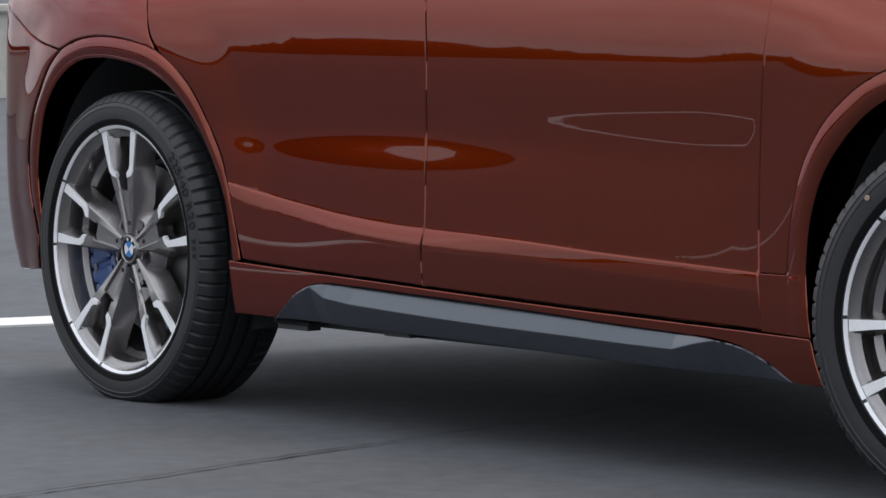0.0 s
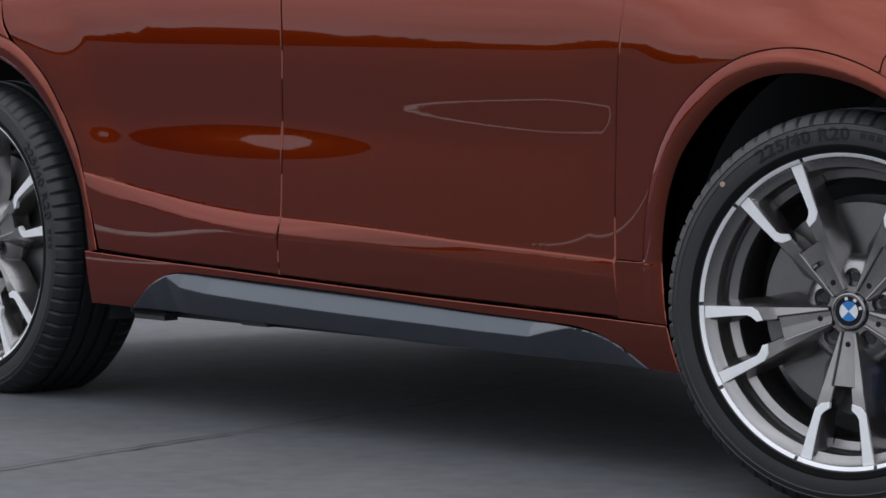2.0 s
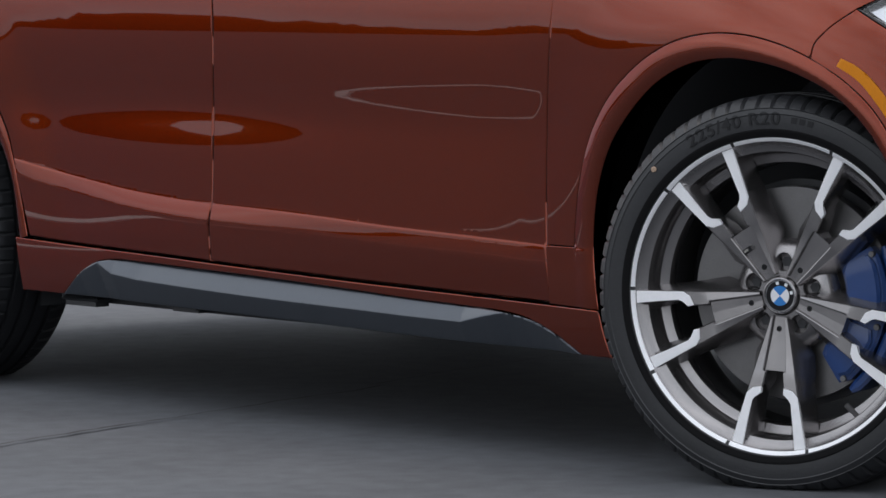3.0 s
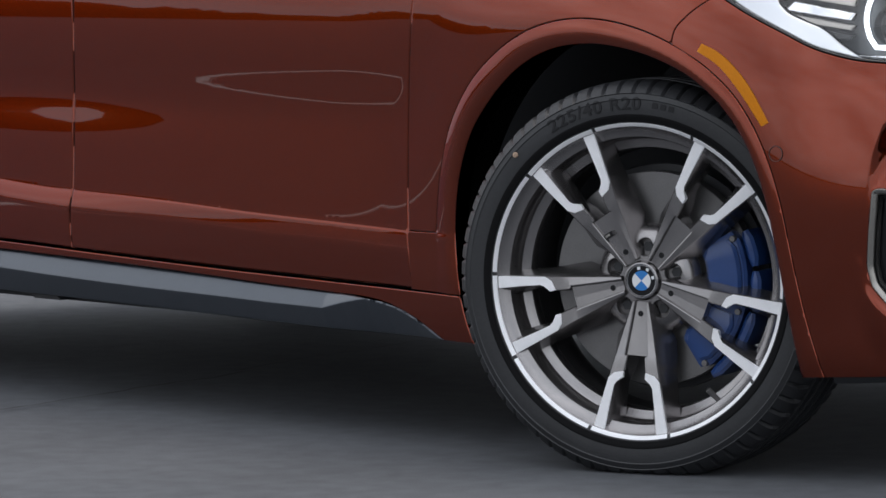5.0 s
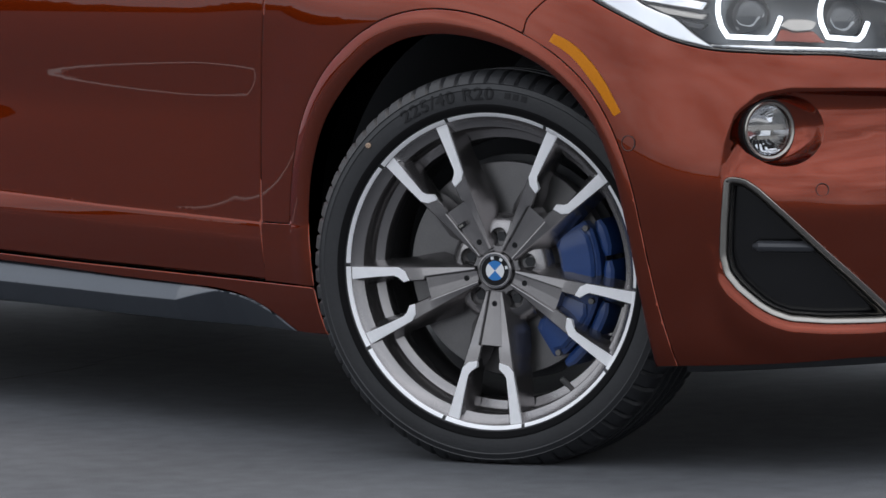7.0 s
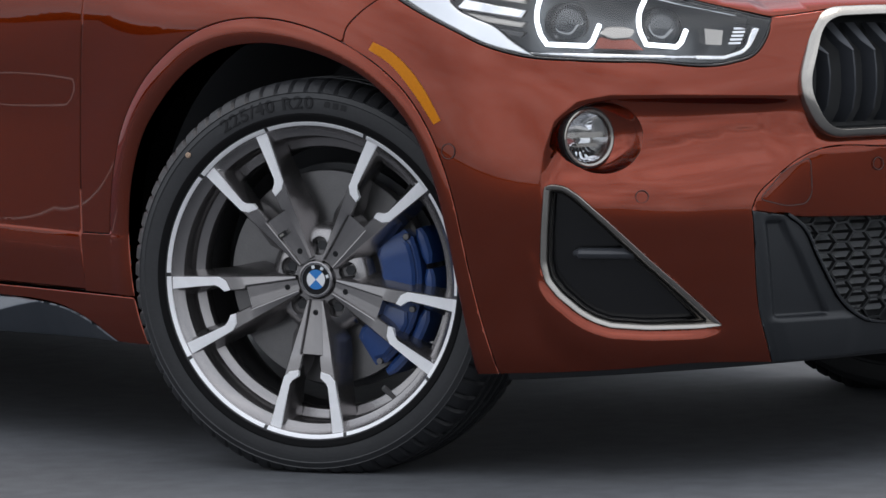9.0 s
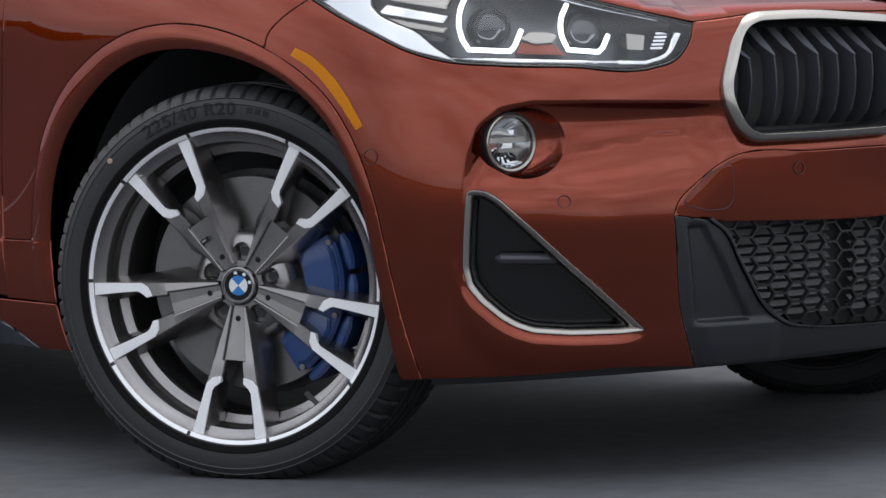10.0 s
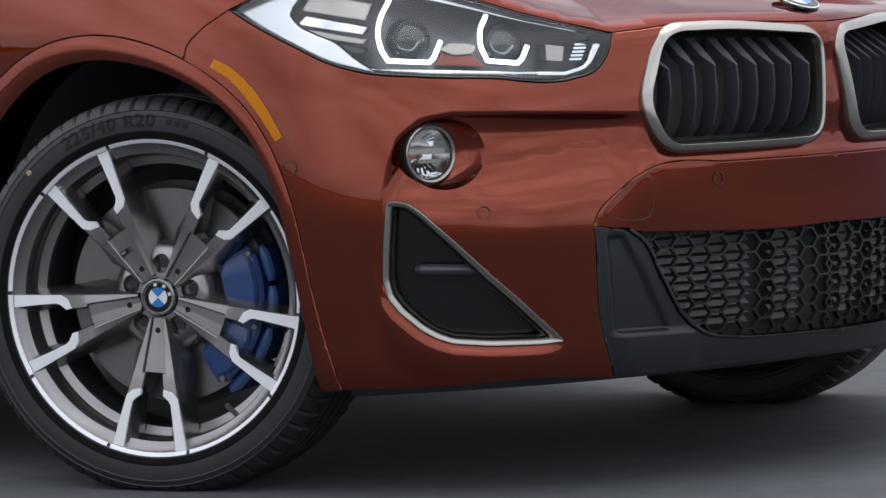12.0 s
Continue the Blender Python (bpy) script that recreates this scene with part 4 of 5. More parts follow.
box(bm, -2.150, -2.010, -0.865, -0.80, 0.196, 0.228)
bmesh.ops.bevel(bm, geom=bm.edges[:], offset=0.016, segments=3, affect="EDGES")
part("jacking_pad", bm, BLACK, car)
bm = bmesh.new()
box(bm, -1.775, -1.675, -0.845, -0.78, 0.203, 0.225), box(bm, -1.835, -1.765, -0.835, -0.77, 0.209, 0.225)
bmesh.ops.bevel(bm, geom=bm.edges[:], offset=0.006, segments=2, affect="EDGES")
part("floor_clip", bm, BLACK, car)


# ---- the nose ----
def normal_at(s, z, e=0.004):
    n = np.cross(skin(s + e, z) - skin(s - e, z), skin(s, z + e) - skin(s, z - e))
    return Vector(n / np.linalg.norm(n))


FOG_S, FOG_Z = 0.622, 0.583
GRILLE = [(1.046, 0.786), (1.190, 0.788), (1.404, 0.772), (1.374, 0.572), (1.200, 0.5695), (1.020, 0.5695), (0.978, 0.655)]
INTAKE = [(0.523, 0.505), (0.536, 0.508), (0.556, 0.505), (0.578, 0.491), (0.631, 0.443), (0.696, 0.382), (0.765, 0.322), (0.828, 0.2665), (0.787, 0.2635), (0.696, 0.2645), (0.630, 0.270), (0.600, 0.280), (0.575, 0.294), (0.540, 0.323), (0.520, 0.348), (0.513, 0.379), (0.516, 0.430)]
POCKET = [(FOG_S + 0.072 * math.cos(a), FOG_Z + 0.058 * math.sin(a)) for a in np.linspace(0, 2 * math.pi, 48, endpoint=False)]


INTAKE_LINE = rounded(INTAKE, 0.008)


def hollow_top(s):
    return np.interp(s, [0.497, 0.512, 0.522, 0.539, 0.578, 0.637, 0.737, 0.949, 1.4], [0.44, 0.50, 0.57, 0.615, 0.643, 0.652, 0.650, 0.642, 0.640])


def bumper_shape(s, z):
    out = fender_shape(s, z)
    # a hollow round the lamp with a firm upper edge, which opens downwards into a shelf that faces the sky
    turn = np.interp(s, [0.50, 0.62, 0.70, 0.78, 0.88, 0.95, 1.05], [0.560, 0.560, 0.562, 0.570, 0.585, 0.590, 0.590])
    k = np.where(z > turn, 0.60 + (z - turn) / np.maximum(hollow_top(s) - turn, 0.01) * 0.40, 0.60 * (z - 0.30) / (turn - 0.30))
    deep = smooth([0.0, 0.20, 0.375, 0.415, 0.47, 0.54, 0.60, 0.66, 0.90, 1.0], [0.0, 0.0, 0.0, 0.0018, 0.009, 0.0245, 0.031, 0.0305, 0.0235, 0.006], np.clip(k, 0, 1))
    deep = deep * (0.66 + 0.20 * step(0.64, 0.78, s))
    out = out - deep * step(0.500, 0.556, s) * step(-0.002, np.interp(s, [0.50, 0.525, 0.55, 0.60], [0.110, 0.070, 0.030, 0.012]), hollow_top(s) - z) * (1 - step(0.91, 1.02, s))
    # the lip under the grilles faces up
    out = out - 0.007 * step(0.550, 0.582, z) * (1 - step(0.59, 0.64, z)) * step(0.94, 1.04, s)
    # a lip hugs the intake from below and runs out behind its point
    d = from_edge([INTAKE_LINE], np.stack(np.broadcast_arrays(s, z), -1).reshape(-1, 2)).reshape(np.shape(s))
    below = np.interp(s, [0.49, 0.515, 0.56, 0.63, 0.84, 0.90], [0.40, 0.375, 0.310, 0.272, 0.266, 0.215]) - z
    return out + 0.0085 * step(0.001, 0.017, d) * (1 - step(0.020, 0.085, d)) * step(-0.012, 0.010, below) * step(0.49, 0.53, s) * (1 - step(0.76, 0.85, s))


KEEL_LINES = [[tuple(p) for p in shrink(INTAKE_LINE, -k)[::3] if p[1] < 0.40 and 0.50 < p[0] < 0.84] for k in (0.004, 0.009, 0.014, 0.019, 0.025)]
HOLLOW_LINES = [[(s, float(hollow_top(s)) + d) for s in np.linspace(0.50, 1.02, 50)] for d in (0.003, -0.002, -0.006, -0.010, -0.015, -0.019)]


grille_line, intake_line, pocket_line = shrink(rounded(GRILLE, 0.050, 11), 0.0055), INTAKE_LINE, np.array(POCKET)
UP_TOP = [(S_NOSE, 0.552), (1.170, 0.551), (1.000, 0.547), (0.936, 0.514), (0.884, 0.470), (0.879, 0.456)]
BONNET_EDGE = [(0.958, 0.773), (0.995, 0.7755), (1.035, 0.779), (1.080, 0.7835), (1.150, 0.7855), (1.220, 0.7850), (1.300, 0.7815), (S_NOSE, 0.779)]
bumper = panel("front_bumper", loop(FRONT_OUT[11:][::-1], [FRONT_OUT[11], (0.139, 0.765), (0.160, 0.788), (0.212, 0.824)], HL_LOW[:-1] + [(0.958, 0.773)], BONNET_EDGE,
                                    [(S_NOSE, 0.779), (S_NOSE, 0.552)], UP_TOP, [(0.879, 0.456), (0.901, 0.267), (0.927, 0.199)], [(0.927, 0.199), (0.771, 0.205), (0.626, 0.198), (0.429, 0.192)]),
               PAINT, car, holes=(grille_line, intake_line, pocket_line), bulge=bumper_shape, cell=0.0095, edge=0.0015, gap=0.0006, lines=HOLLOW_LINES + KEEL_LINES, cut=S_NOSE)
bonnet = panel("bonnet", loop(HL_TOP[::-1][2:-1] + [(0.958, 0.773)], BONNET_EDGE, [(S_NOSE, 0.779), (S_NOSE, 0.998)], [(S_NOSE, 0.998), (0.25, 0.998)], [(0.25, BELT), (0.36, 0.93), (0.40, 0.872)]), PAINT, car, gap=0.0008, edge=0.002, cut=S_NOSE)
def centre_shape(s, z):
    s, z = np.asarray(s, float), np.asarray(z, float)
    seam = np.interp(s, [0.879, 0.884, 0.936, 1.000, 1.170, 1.40], [0.456, 0.470, 0.514, 0.547, 0.551, 0.552])
    return bumper_shape(s, np.maximum(z, seam)) + 0.075 * np.minimum(z - seam, 0) * step(0.88, 1.0, s)


centre = panel("bumper_centre_panel", loop(UP_TOP[::-1], [(S_NOSE, 0.552), (S_NOSE, 0.434)], [(S_NOSE, 0.434), (1.286, 0.431), (0.985, 0.440)], [(0.985, 0.440), (0.941, 0.4455), (0.879, 0.4555)]),
               PAINT, car, bulge=centre_shape, cut=S_NOSE, gap=0.0005, edge=0.0022, cell=0.008)
hatch = panel("tow_eye_cover", rounded([(0.893, 0.474), (0.945, 0.519), (0.998, 0.540), (1.000, 0.478), (0.988, 0.462), (0.950, 0.460)], 0.012), PAINT, car, bulge=lambda s, z: centre_shape(s, z) + 0.0003, edge=0.0012, gap=0.0, lip=0.004)
q = rounded([(0.893, 0.474), (0.945, 0.519), (0.998, 0.540), (1.000, 0.478), (0.988, 0.462), (0.950, 0.460)], 0.012)
part("tow_cover_seam", tube([tuple(v) for v in skin(q[:, 0], q[:, 1], centre_shape(q[:, 0], q[:, 1]) + 0.0002)], 0.0008, 6, closed=True), BLACK, car)

# dark lower bumper with a sunk cheek
MESH_EDGE = [(0.941, 0.446), (0.967, 0.428), (1.003, 0.365), (1.060, 0.285), (1.097, 0.262), (1.158, 0.252), (1.288, 0.248), (S_NOSE, 0.246)]


def cheek(s, z):
    inner = np.interp(z, [0.27, 0.44], [1.045, 0.950])
    seam = np.interp(z, [0.199, 0.267, 0.456], [0.927, 0.901, 0.879])
    inn = step(0.018, 0.028, s - seam) * step(0.0, 0.012, inner - 0.012 - s) * step(0.275, 0.279, z) * (1 - step(0.432, 0.442, z))
    return 0.001 + 0.003 * step(0.002, 0.014, s - seam) - 0.010 * inn + 0.006 * step(0.278, 0.268, z) * (1 - step(1.06, 1.10, s)) * step(0.004, 0.040, s - seam)


lower = panel("lower_bumper", loop([(0.879, 0.456), (0.941, 0.446)], MESH_EDGE, [(S_NOSE, 0.246), (S_NOSE, 0.210)], [(S_NOSE, 0.210), (1.301, 0.207), (1.050, 0.203), (0.927, 0.199)], [(0.927, 0.199), (0.901, 0.267), (0.879, 0.456)]),
              DARK, car, bulge=cheek, cell=0.0055, edge=0.0016, gap=0.0004, cut=S_NOSE, label="dark grey plastic lower bumper")
lip = panel("mesh_surround", loop(MESH_EDGE, [(S_NOSE, 0.246), (S_NOSE, 0.252)], [(p[0] + 0.004, p[1] + 0.004) for p in MESH_EDGE][::-1]), DARK, car, lift=0.010, gap=0.0, edge=0.0015, lip=0.03, cut=S_NOSE)
under = panel("under_tray_lip", loop([(0.42, 0.196), (0.62, 0.200), (0.93, 0.204), (S_NOSE, 0.212)], [(S_NOSE, 0.212), (S_NOSE, 0.196)], [(S_NOSE, 0.196), (0.95, 0.190), (0.62, 0.184), (0.42, 0.176)]), BLACK, car, lift=-0.045, gap=0.0, cut=S_NOSE)


# honeycomb in front of the radiator
def honeycomb():
    edge_line = loop(MESH_EDGE, [(S_NOSE, 0.246), (S_NOSE, 0.435)], [(S_NOSE, 0.435), (0.941, 0.446)])
    a, b, k = 0.0112, 0.0164, 0.0136
    segs = set()
    key = lambda p: (round(p[0], 4), round(p[1], 4))
    for col in range(26):
        for row in range(9):
            cs, cz = 0.93 + col * (a * 2 + k), 0.245 + row * 2 * b + (b if col % 2 else 0)
            if not inside(edge_line, np.array([(cs, cz)]))[0]:
                continue
            hexa = [(cs - a - k, cz), (cs - a, cz + b), (cs + a, cz + b), (cs + a + k, cz), (cs + a, cz - b), (cs - a, cz - b)]
            for p, q in zip(hexa, hexa[1:] + hexa[:1]):
                segs.add(tuple(sorted((key(p), key(q)))))
    bm = bmesh.new()
    for p, q in sorted(segs):
        p, q = np.array(p), np.array(q)
        d = (q - p) / max(np.hypot(*(q - p)), 1e-6)
        n = np.array([-d[1], d[0]]) * 0.0017
        c = [p - n, q - n, q + n, p + n]
        front = [bm.verts.new(v) for v in skin([v[0] for v in c], [v[1] for v in c], -0.030)]
        back = [bm.verts.new(v) for v in skin([v[0] for v in c], [v[1] for v in c], -0.040)]
        bm.faces.new(front)
        for i in range(4):
            bm.faces.new((front[i], back[i], back[(i + 1) % 4], front[(i + 1) % 4]))
    part("honeycomb_mesh", bm, MESH_BLACK, car, "black honeycomb grille mesh")
    # radiator fins and dark core behind
    bm = bmesh.new()
    for z in np.arange(0.272, 0.432, 0.0155):
        for s0, s1 in ((0.955, 1.235), (1.285, 1.360)):
            ss = np.linspace(s0, s1, 12)
            f = [bm.verts.new(v) for v in skin(ss, np.full(12, z), -0.052)]
            g = [bm.verts.new(v) for v in skin(ss, np.full(12, z + 0.0090), -0.064)]
            h = [bm.verts.new(v) for v in skin(ss, np.full(12, z - 0.002), -0.072)]
            for i in range(11):
                bm.faces.new((f[i], f[i + 1], g[i + 1], g[i])), bm.faces.new((f[i], h[i], h[i + 1], f[i + 1]))
    part("radiator", bm, material("dull_radiator_metal", (0.23, 0.235, 0.24), 0.5, 0.2, vary=0.2, scale=40), car)
    panel("radiator_core", loop([(0.90, 0.235), (S_NOSE, 0.235)], [(S_NOSE, 0.235), (S_NOSE, 0.46)], [(S_NOSE, 0.46), (0.90, 0.46)], [(0.90, 0.46), (0.90, 0.235)]), LINER, car, lift=-0.085, cell=0.03, gap=0.0, cut=S_NOSE)


honeycomb()

# side intake: satin frame, dark bowl, one fin
intake = empty("air_intake", car)
tagged(intake, "dark triangular air intake in a satin metal frame")
ring("frame", intake_line, [(-0.0012, -0.012), (-0.0010, 0.001), (0.0006, 0.0026), (0.0030, 0.0022), (0.0136, -0.0125), (0.0142, -0.030)], SATIN, intake, "satin grey metal frame")
panel("bowl", shrink(intake_line, 0.006), GLOSS_BLACK, intake, lift=-0.040, gap=0.0, cell=0.012, lip=0.002)
bm = bmesh.new()
base = shrink(intake_line, 0.0128)
top_ring, low_ring = skin(base[:, 0], base[:, 1], -0.006), skin(base[:, 0], base[:, 1], -0.042)
va, vb = [bm.verts.new(v) for v in top_ring], [bm.verts.new(v) for v in low_ring]
for i in range(len(va)):
    bm.faces.new((va[i], vb[i], vb[(i + 1) % len(va)], va[(i + 1) % len(va)]))
part("bowl_wall", bm, BLACK, intake)
bm = tube([tuple(skin(s, 0.393 - (s - 0.565) * 0.02, -0.022)) for s in np.linspace(0.566, 0.682, 12)], [0.004] + [0.012] * 10 + [0.005], 12, flat=0.8)
part("fin", bm, SLAT, intake, "black plastic fin")

# fog lamp in its hollow
fog = empty("fog_lamp", car)
tagged(fog, "round clear fog lamp with a bright ring")
FOG_C = Vector(skin(0.596, 0.583, -0.026))
FOG_N = Vector((0.968, -0.250, 0.02)).normalized()
fog_side = Vector((0, 0, 1)).cross(FOG_N).normalized()
fog_up = FOG_N.cross(fog_side)


def on_fog(r, a, d):
    return FOG_C + fog_side * (r * math.cos(a)) + fog_up * (r * math.sin(a)) + FOG_N * d


bm = bmesh.new()
angles = np.linspace(0, 2 * math.pi, 48, endpoint=False)
edge3 = [Vector(p) for p in skin([p[0] for p in POCKET], [p[1] for p in POCKET], bumper_shape(np.array([p[0] for p in POCKET]), np.array([p[1] for p in POCKET])) - 0.001)]
rows = []
for k, (t, d) in enumerate(((0.0, 0.0), (0.08, 0.0010), (0.2, 0.0032), (0.4, 0.0058), (0.6, 0.0062), (0.8, 0.0042), (1.0, 0.0), (1.0, 1.0))):
    row = []
    for a, e in zip(angles, edge3):
        inner = on_fog(0.0500, a, 0.0 if d < 1 else -0.03)
        p = e.lerp(inner, t)
        if 0 < t < 1:
            p = p - normal_at(0.62, 0.583) * d
        row.append(bm.verts.new(p))
    rows.append(row)
for a, b in zip(rows, rows[1:]):
    for i in range(48):
        bm.faces.new((a[i], a[(i + 1) % 48], b[(i + 1) % 48], b[i]))
part("hollow", bm, PAINT, fog)


def fog_turned(name, prof, mat, steps=64, label=""):
    bm = bmesh.new()
    rws = [[bm.verts.new(on_fog(r, 2 * math.pi * i / steps, d)) for i in range(steps)] for r, d in prof]
    for a, b in zip(rws, rws[1:]):
        for i in range(steps):
            bm.faces.new((a[i], a[(i + 1) % steps], b[(i + 1) % steps], b[i]))
    return part(name, bm, mat, fog, label)


fog_turned("gasket", [(0.0512, -0.012), (0.0506, 0.001), (0.0484, 0.001), (0.0480, -0.02)], GLOSS_BLACK)
fog_turned("ring", [(0.0484, -0.005), (0.0480, 0.0035), (0.0464, 0.0052), (0.0430, 0.0035), (0.0405, -0.012)], SATIN, label="bright chrome ring")
fog_turned("reflector", [(0.0405, -0.002), (0.036, -0.018), (0.024, -0.031), (0.0005, -0.036)], CHROME)
fog_turned("lens", [(0.0425, 0.0035), (0.032, 0.007), (0.018, 0.0095), (0.0005, 0.0105)], LENS).visible_shadow = False
bm = bmesh.new()
for r0, r1, h, d in ((-0.036, 0.036, 0.0045, -0.010), (-0.020, 0.020, 0.0030, -0.004)):
    q = [FOG_C + fog_side * x + fog_up * (y + (0.004 if d < -0.005 else -0.012)) + FOG_N * dd for dd in (d, d - 0.012) for x, y in ((r0, -h), (r1, -h), (r1, h), (r0, h))]
    v = [bm.verts.new(p) for p in q]
    for f in ((0, 1, 2, 3), (4, 7, 6, 5), (0, 4, 5, 1), (1, 5, 6, 2), (2, 6, 7, 3), (3, 7, 4, 0)):
        bm.faces.new([v[i] for i in f])
part("lamp_bridge", bm, SATIN, fog)
bm = bmesh.new()
for k in range(6):
    a0 = radians(215 + 18 * k)
    v = [bm.verts.new(on_fog(r, a, d)) for r, a, d in ((0.016, a0, -0.028), (0.034, a0, -0.017), (0.034, a0 + 0.16, -0.017), (0.016, a0 + 0.16, -0.028))]
    bm.faces.new(v)
part("reflector_facets", bm, GLOSS_BLACK, fog)

# side marker
MARK = [(0.191, 0.730), (0.199, 0.743), (0.233, 0.730), (0.270, 0.705), (0.306, 0.668), (0.341, 0.614), (0.328, 0.607), (0.288, 0.658), (0.235, 0.7075)]
panel("side_marker", loop(MARK[1:6], [MARK[5], MARK[6]], MARK[6:] + [MARK[0]], [MARK[0], MARK[1]]), AMBER, car, bulge=bumper_shape, lift=0.0016, gap=0.0, edge=0.0012, lip=0.006, cell=0.006, label="amber side marker strip")

# kidney grilles
def grille_face(s, z, e):
    """A smooth face through the skin at three heights, so that the frame runs true."""
    z0, z1, z2 = 0.565, 0.680, 0.790
    s, z = np.broadcast_arrays(np.asarray(s, float), np.asarray(z, float))
    p = [skin(s, np.full(s.shape, k)) for k in (z0, z1, z2)]
    w = [(z - z1) * (z - z2) / ((z0 - z1) * (z0 - z2)), (z - z0) * (z - z2) / ((z1 - z0) * (z1 - z2)), (z - z0) * (z - z1) / ((z2 - z0) * (z2 - z1))]
    at = sum(a * b[..., None] for a, b in zip(p, w))
    out = skin(s, np.full(s.shape, z1), 1.0) - p[1]
    at = at + out * np.asarray(e, float)[..., None]
    at[..., 2] = z
    return at


grille = empty("kidney_grille", car)
tagged(grille, "rounded grille opening with black upright slats")
ring("frame", grille_line, [(-0.0060, -0.016), (-0.0058, 0.004), (-0.0044, 0.0080), (0.0062, 0.0165), (0.0080, 0.0170), (0.0092, 0.0158), (0.0098, 0.010), (0.0100, -0.002)], SATIN, grille, "satin grey metal frame", shape=grille_face)
panel("backing", shrink(grille_line, 0.004), MESH_BLACK, grille, lift=-0.074, gap=0.0, cell=0.03)
bm = bmesh.new()
gi = shrink(grille_line, 0.0093)
va = [bm.verts.new(v) for v in grille_face(gi[:, 0], gi[:, 1], -0.003)]
vb = [bm.verts.new(v) for v in grille_face(gi[:, 0], gi[:, 1], -0.075)]
for i in range(len(va)):
    bm.faces.new((va[i], vb[i], vb[(i + 1) % len(va)], va[(i + 1) % len(va)]))
part("inner_wall", bm, MESH_BLACK, grille)
for k in range(8):
    # an upright blade: a dark body with a front ridge, cut off above by a facet that leans back and widens
    s0 = (1.053, 1.104, 1.148, 1.194, 1.235, 1.274, 1.314, 1.358)[k]
    tip, high, low = (0.714 - 0.001 * k, 0.760 - 0.001 * k, 0.592) if k else (0.708, 0.738, 0.600)
    wide = 0.0185 if k else 0.0130
    bm = bmesh.new()
    rws = []
    for z, d, left, right in ((low, -0.046, 0.006, 0.005), (low + 0.022, -0.022, 0.008, 0.005), (low + 0.055, -0.008, 0.008, 0.005), (tip - 0.03, -0.001, 0.008, 0.005), (tip, 0.002, 0.008, 0.004)):
        q = grille_face([s0 - left, s0 - 0.0016, s0 + 0.0008, s0 + right], [z] * 4, np.array([d - 0.030, d - 0.001, d, d - 0.026]))
        rws.append([bm.verts.new(p) for p in q])
    top = [bm.verts.new(p) for p in grille_face([s0 - wide * 0.62, s0 - wide * 0.55, s0 + wide * 0.40, s0 + wide * 0.45], [high] * 4, np.array([-0.066, -0.054, -0.052, -0.066]))]
    mid = [bm.verts.new(p) for p in grille_face([s0 - wide * 0.80, s0 - wide * 0.50, s0 + wide * 0.28, s0 + wide * 0.42], [tip + (high - tip) * 0.35] * 4, np.array([-0.042, -0.0190, -0.0175, -0.040]))]
    for p, q in zip(rws + [mid], rws[1:] + [mid, top]):
        for i in range(3):
            bm.faces.new((p[i], p[i + 1], q[i + 1], q[i]))
    slat = part("slat", bm, SLAT, grille, auto=20)
    # facet plate in the lighter grey that stands for skylight on the tip
    bm = bmesh.new()
    front = [bm.verts.new(p) for p in grille_face([s0 - 0.0016, s0 + 0.0008, s0 + wide * 0.28, s0 + wide * 0.40, s0 - wide * 0.55, s0 - wide * 0.50],
                                                  [tip + 0.001, tip + 0.001, tip + (high - tip) * 0.35, high, high, tip + (high - tip) * 0.35], np.array([0.0026, 0.0036, -0.0160, -0.0505, -0.0525, -0.0175]))]
    bm.faces.new(front)
    part("slat_tip", bm, SLAT_TIP, slat, "satin slanted tip, coloured lighter for the sky light it catches")

# parking sensors: a hairline ring and a disc
for s0, z0, r0 in ((0.356, 0.563, 0.0125), (0.685, 0.486, 0.0105), (1.134, 0.523, 0.0105)):
    n = normal_at(s0, z0)
    side = Vector((0, 0, 1)).cross(n).normalized()
    up = n.cross(side)
    ex = float(bumper_shape(np.array([s0]), np.array([z0]))[0]) if s0 < 1 else 0.0
    c = Vector(skin(s0, z0, ex + 0.0006))
    part("sensor_ring", tube([c + side * (r0 * math.cos(a)) + up * (r0 * math.sin(a)) for a in np.linspace(0, 2 * math.pi, 28, endpoint=False)], 0.0007, 6, closed=True), BLACK, car)

# headlight
lamp = empty("headlight", car)
tagged(lamp, "slim clear headlight with two lit white brackets")
hl = loop(HL_LOW[:-1] + [(0.958, 0.771)], [(0.958, 0.771)] + HL_TOP[1:])
ring("gasket", hl, [(0.0004, -0.010), (0.0006, -0.001), (0.002, 0.0005), (0.0045, -0.0005), (0.0055, -0.012)], GLOSS_BLACK, lamp)
cov = panel("cover", shrink(hl, 0.0045), LENS, lamp, lift=0.0015, gap=0.0, edge=0.003, lip=0.001, cell=0.014)
cov.visible_shadow = False
panel("housing", shrink(hl, 0.004), material("grey_lamp_housing", (0.075, 0.082, 0.088), 0.3, 0.4, vary=0.03, scale=8), lamp, lift=-0.075, gap=0.0, cell=0.02, lip=0.001)
bm = bmesh.new()
wl_ = shrink(hl, 0.0050)
va = [bm.verts.new(v) for v in skin(wl_[:, 0], wl_[:, 1], -0.002)]
vb = [bm.verts.new(v) for v in skin(wl_[:, 0], wl_[:, 1], -0.076)]
for i in range(len(va)):
    bm.faces.new((va[i], vb[i], vb[(i + 1) % len(va)], va[(i + 1) % len(va)]))
part("housing_wall", bm, GLOSS_BLACK, lamp)
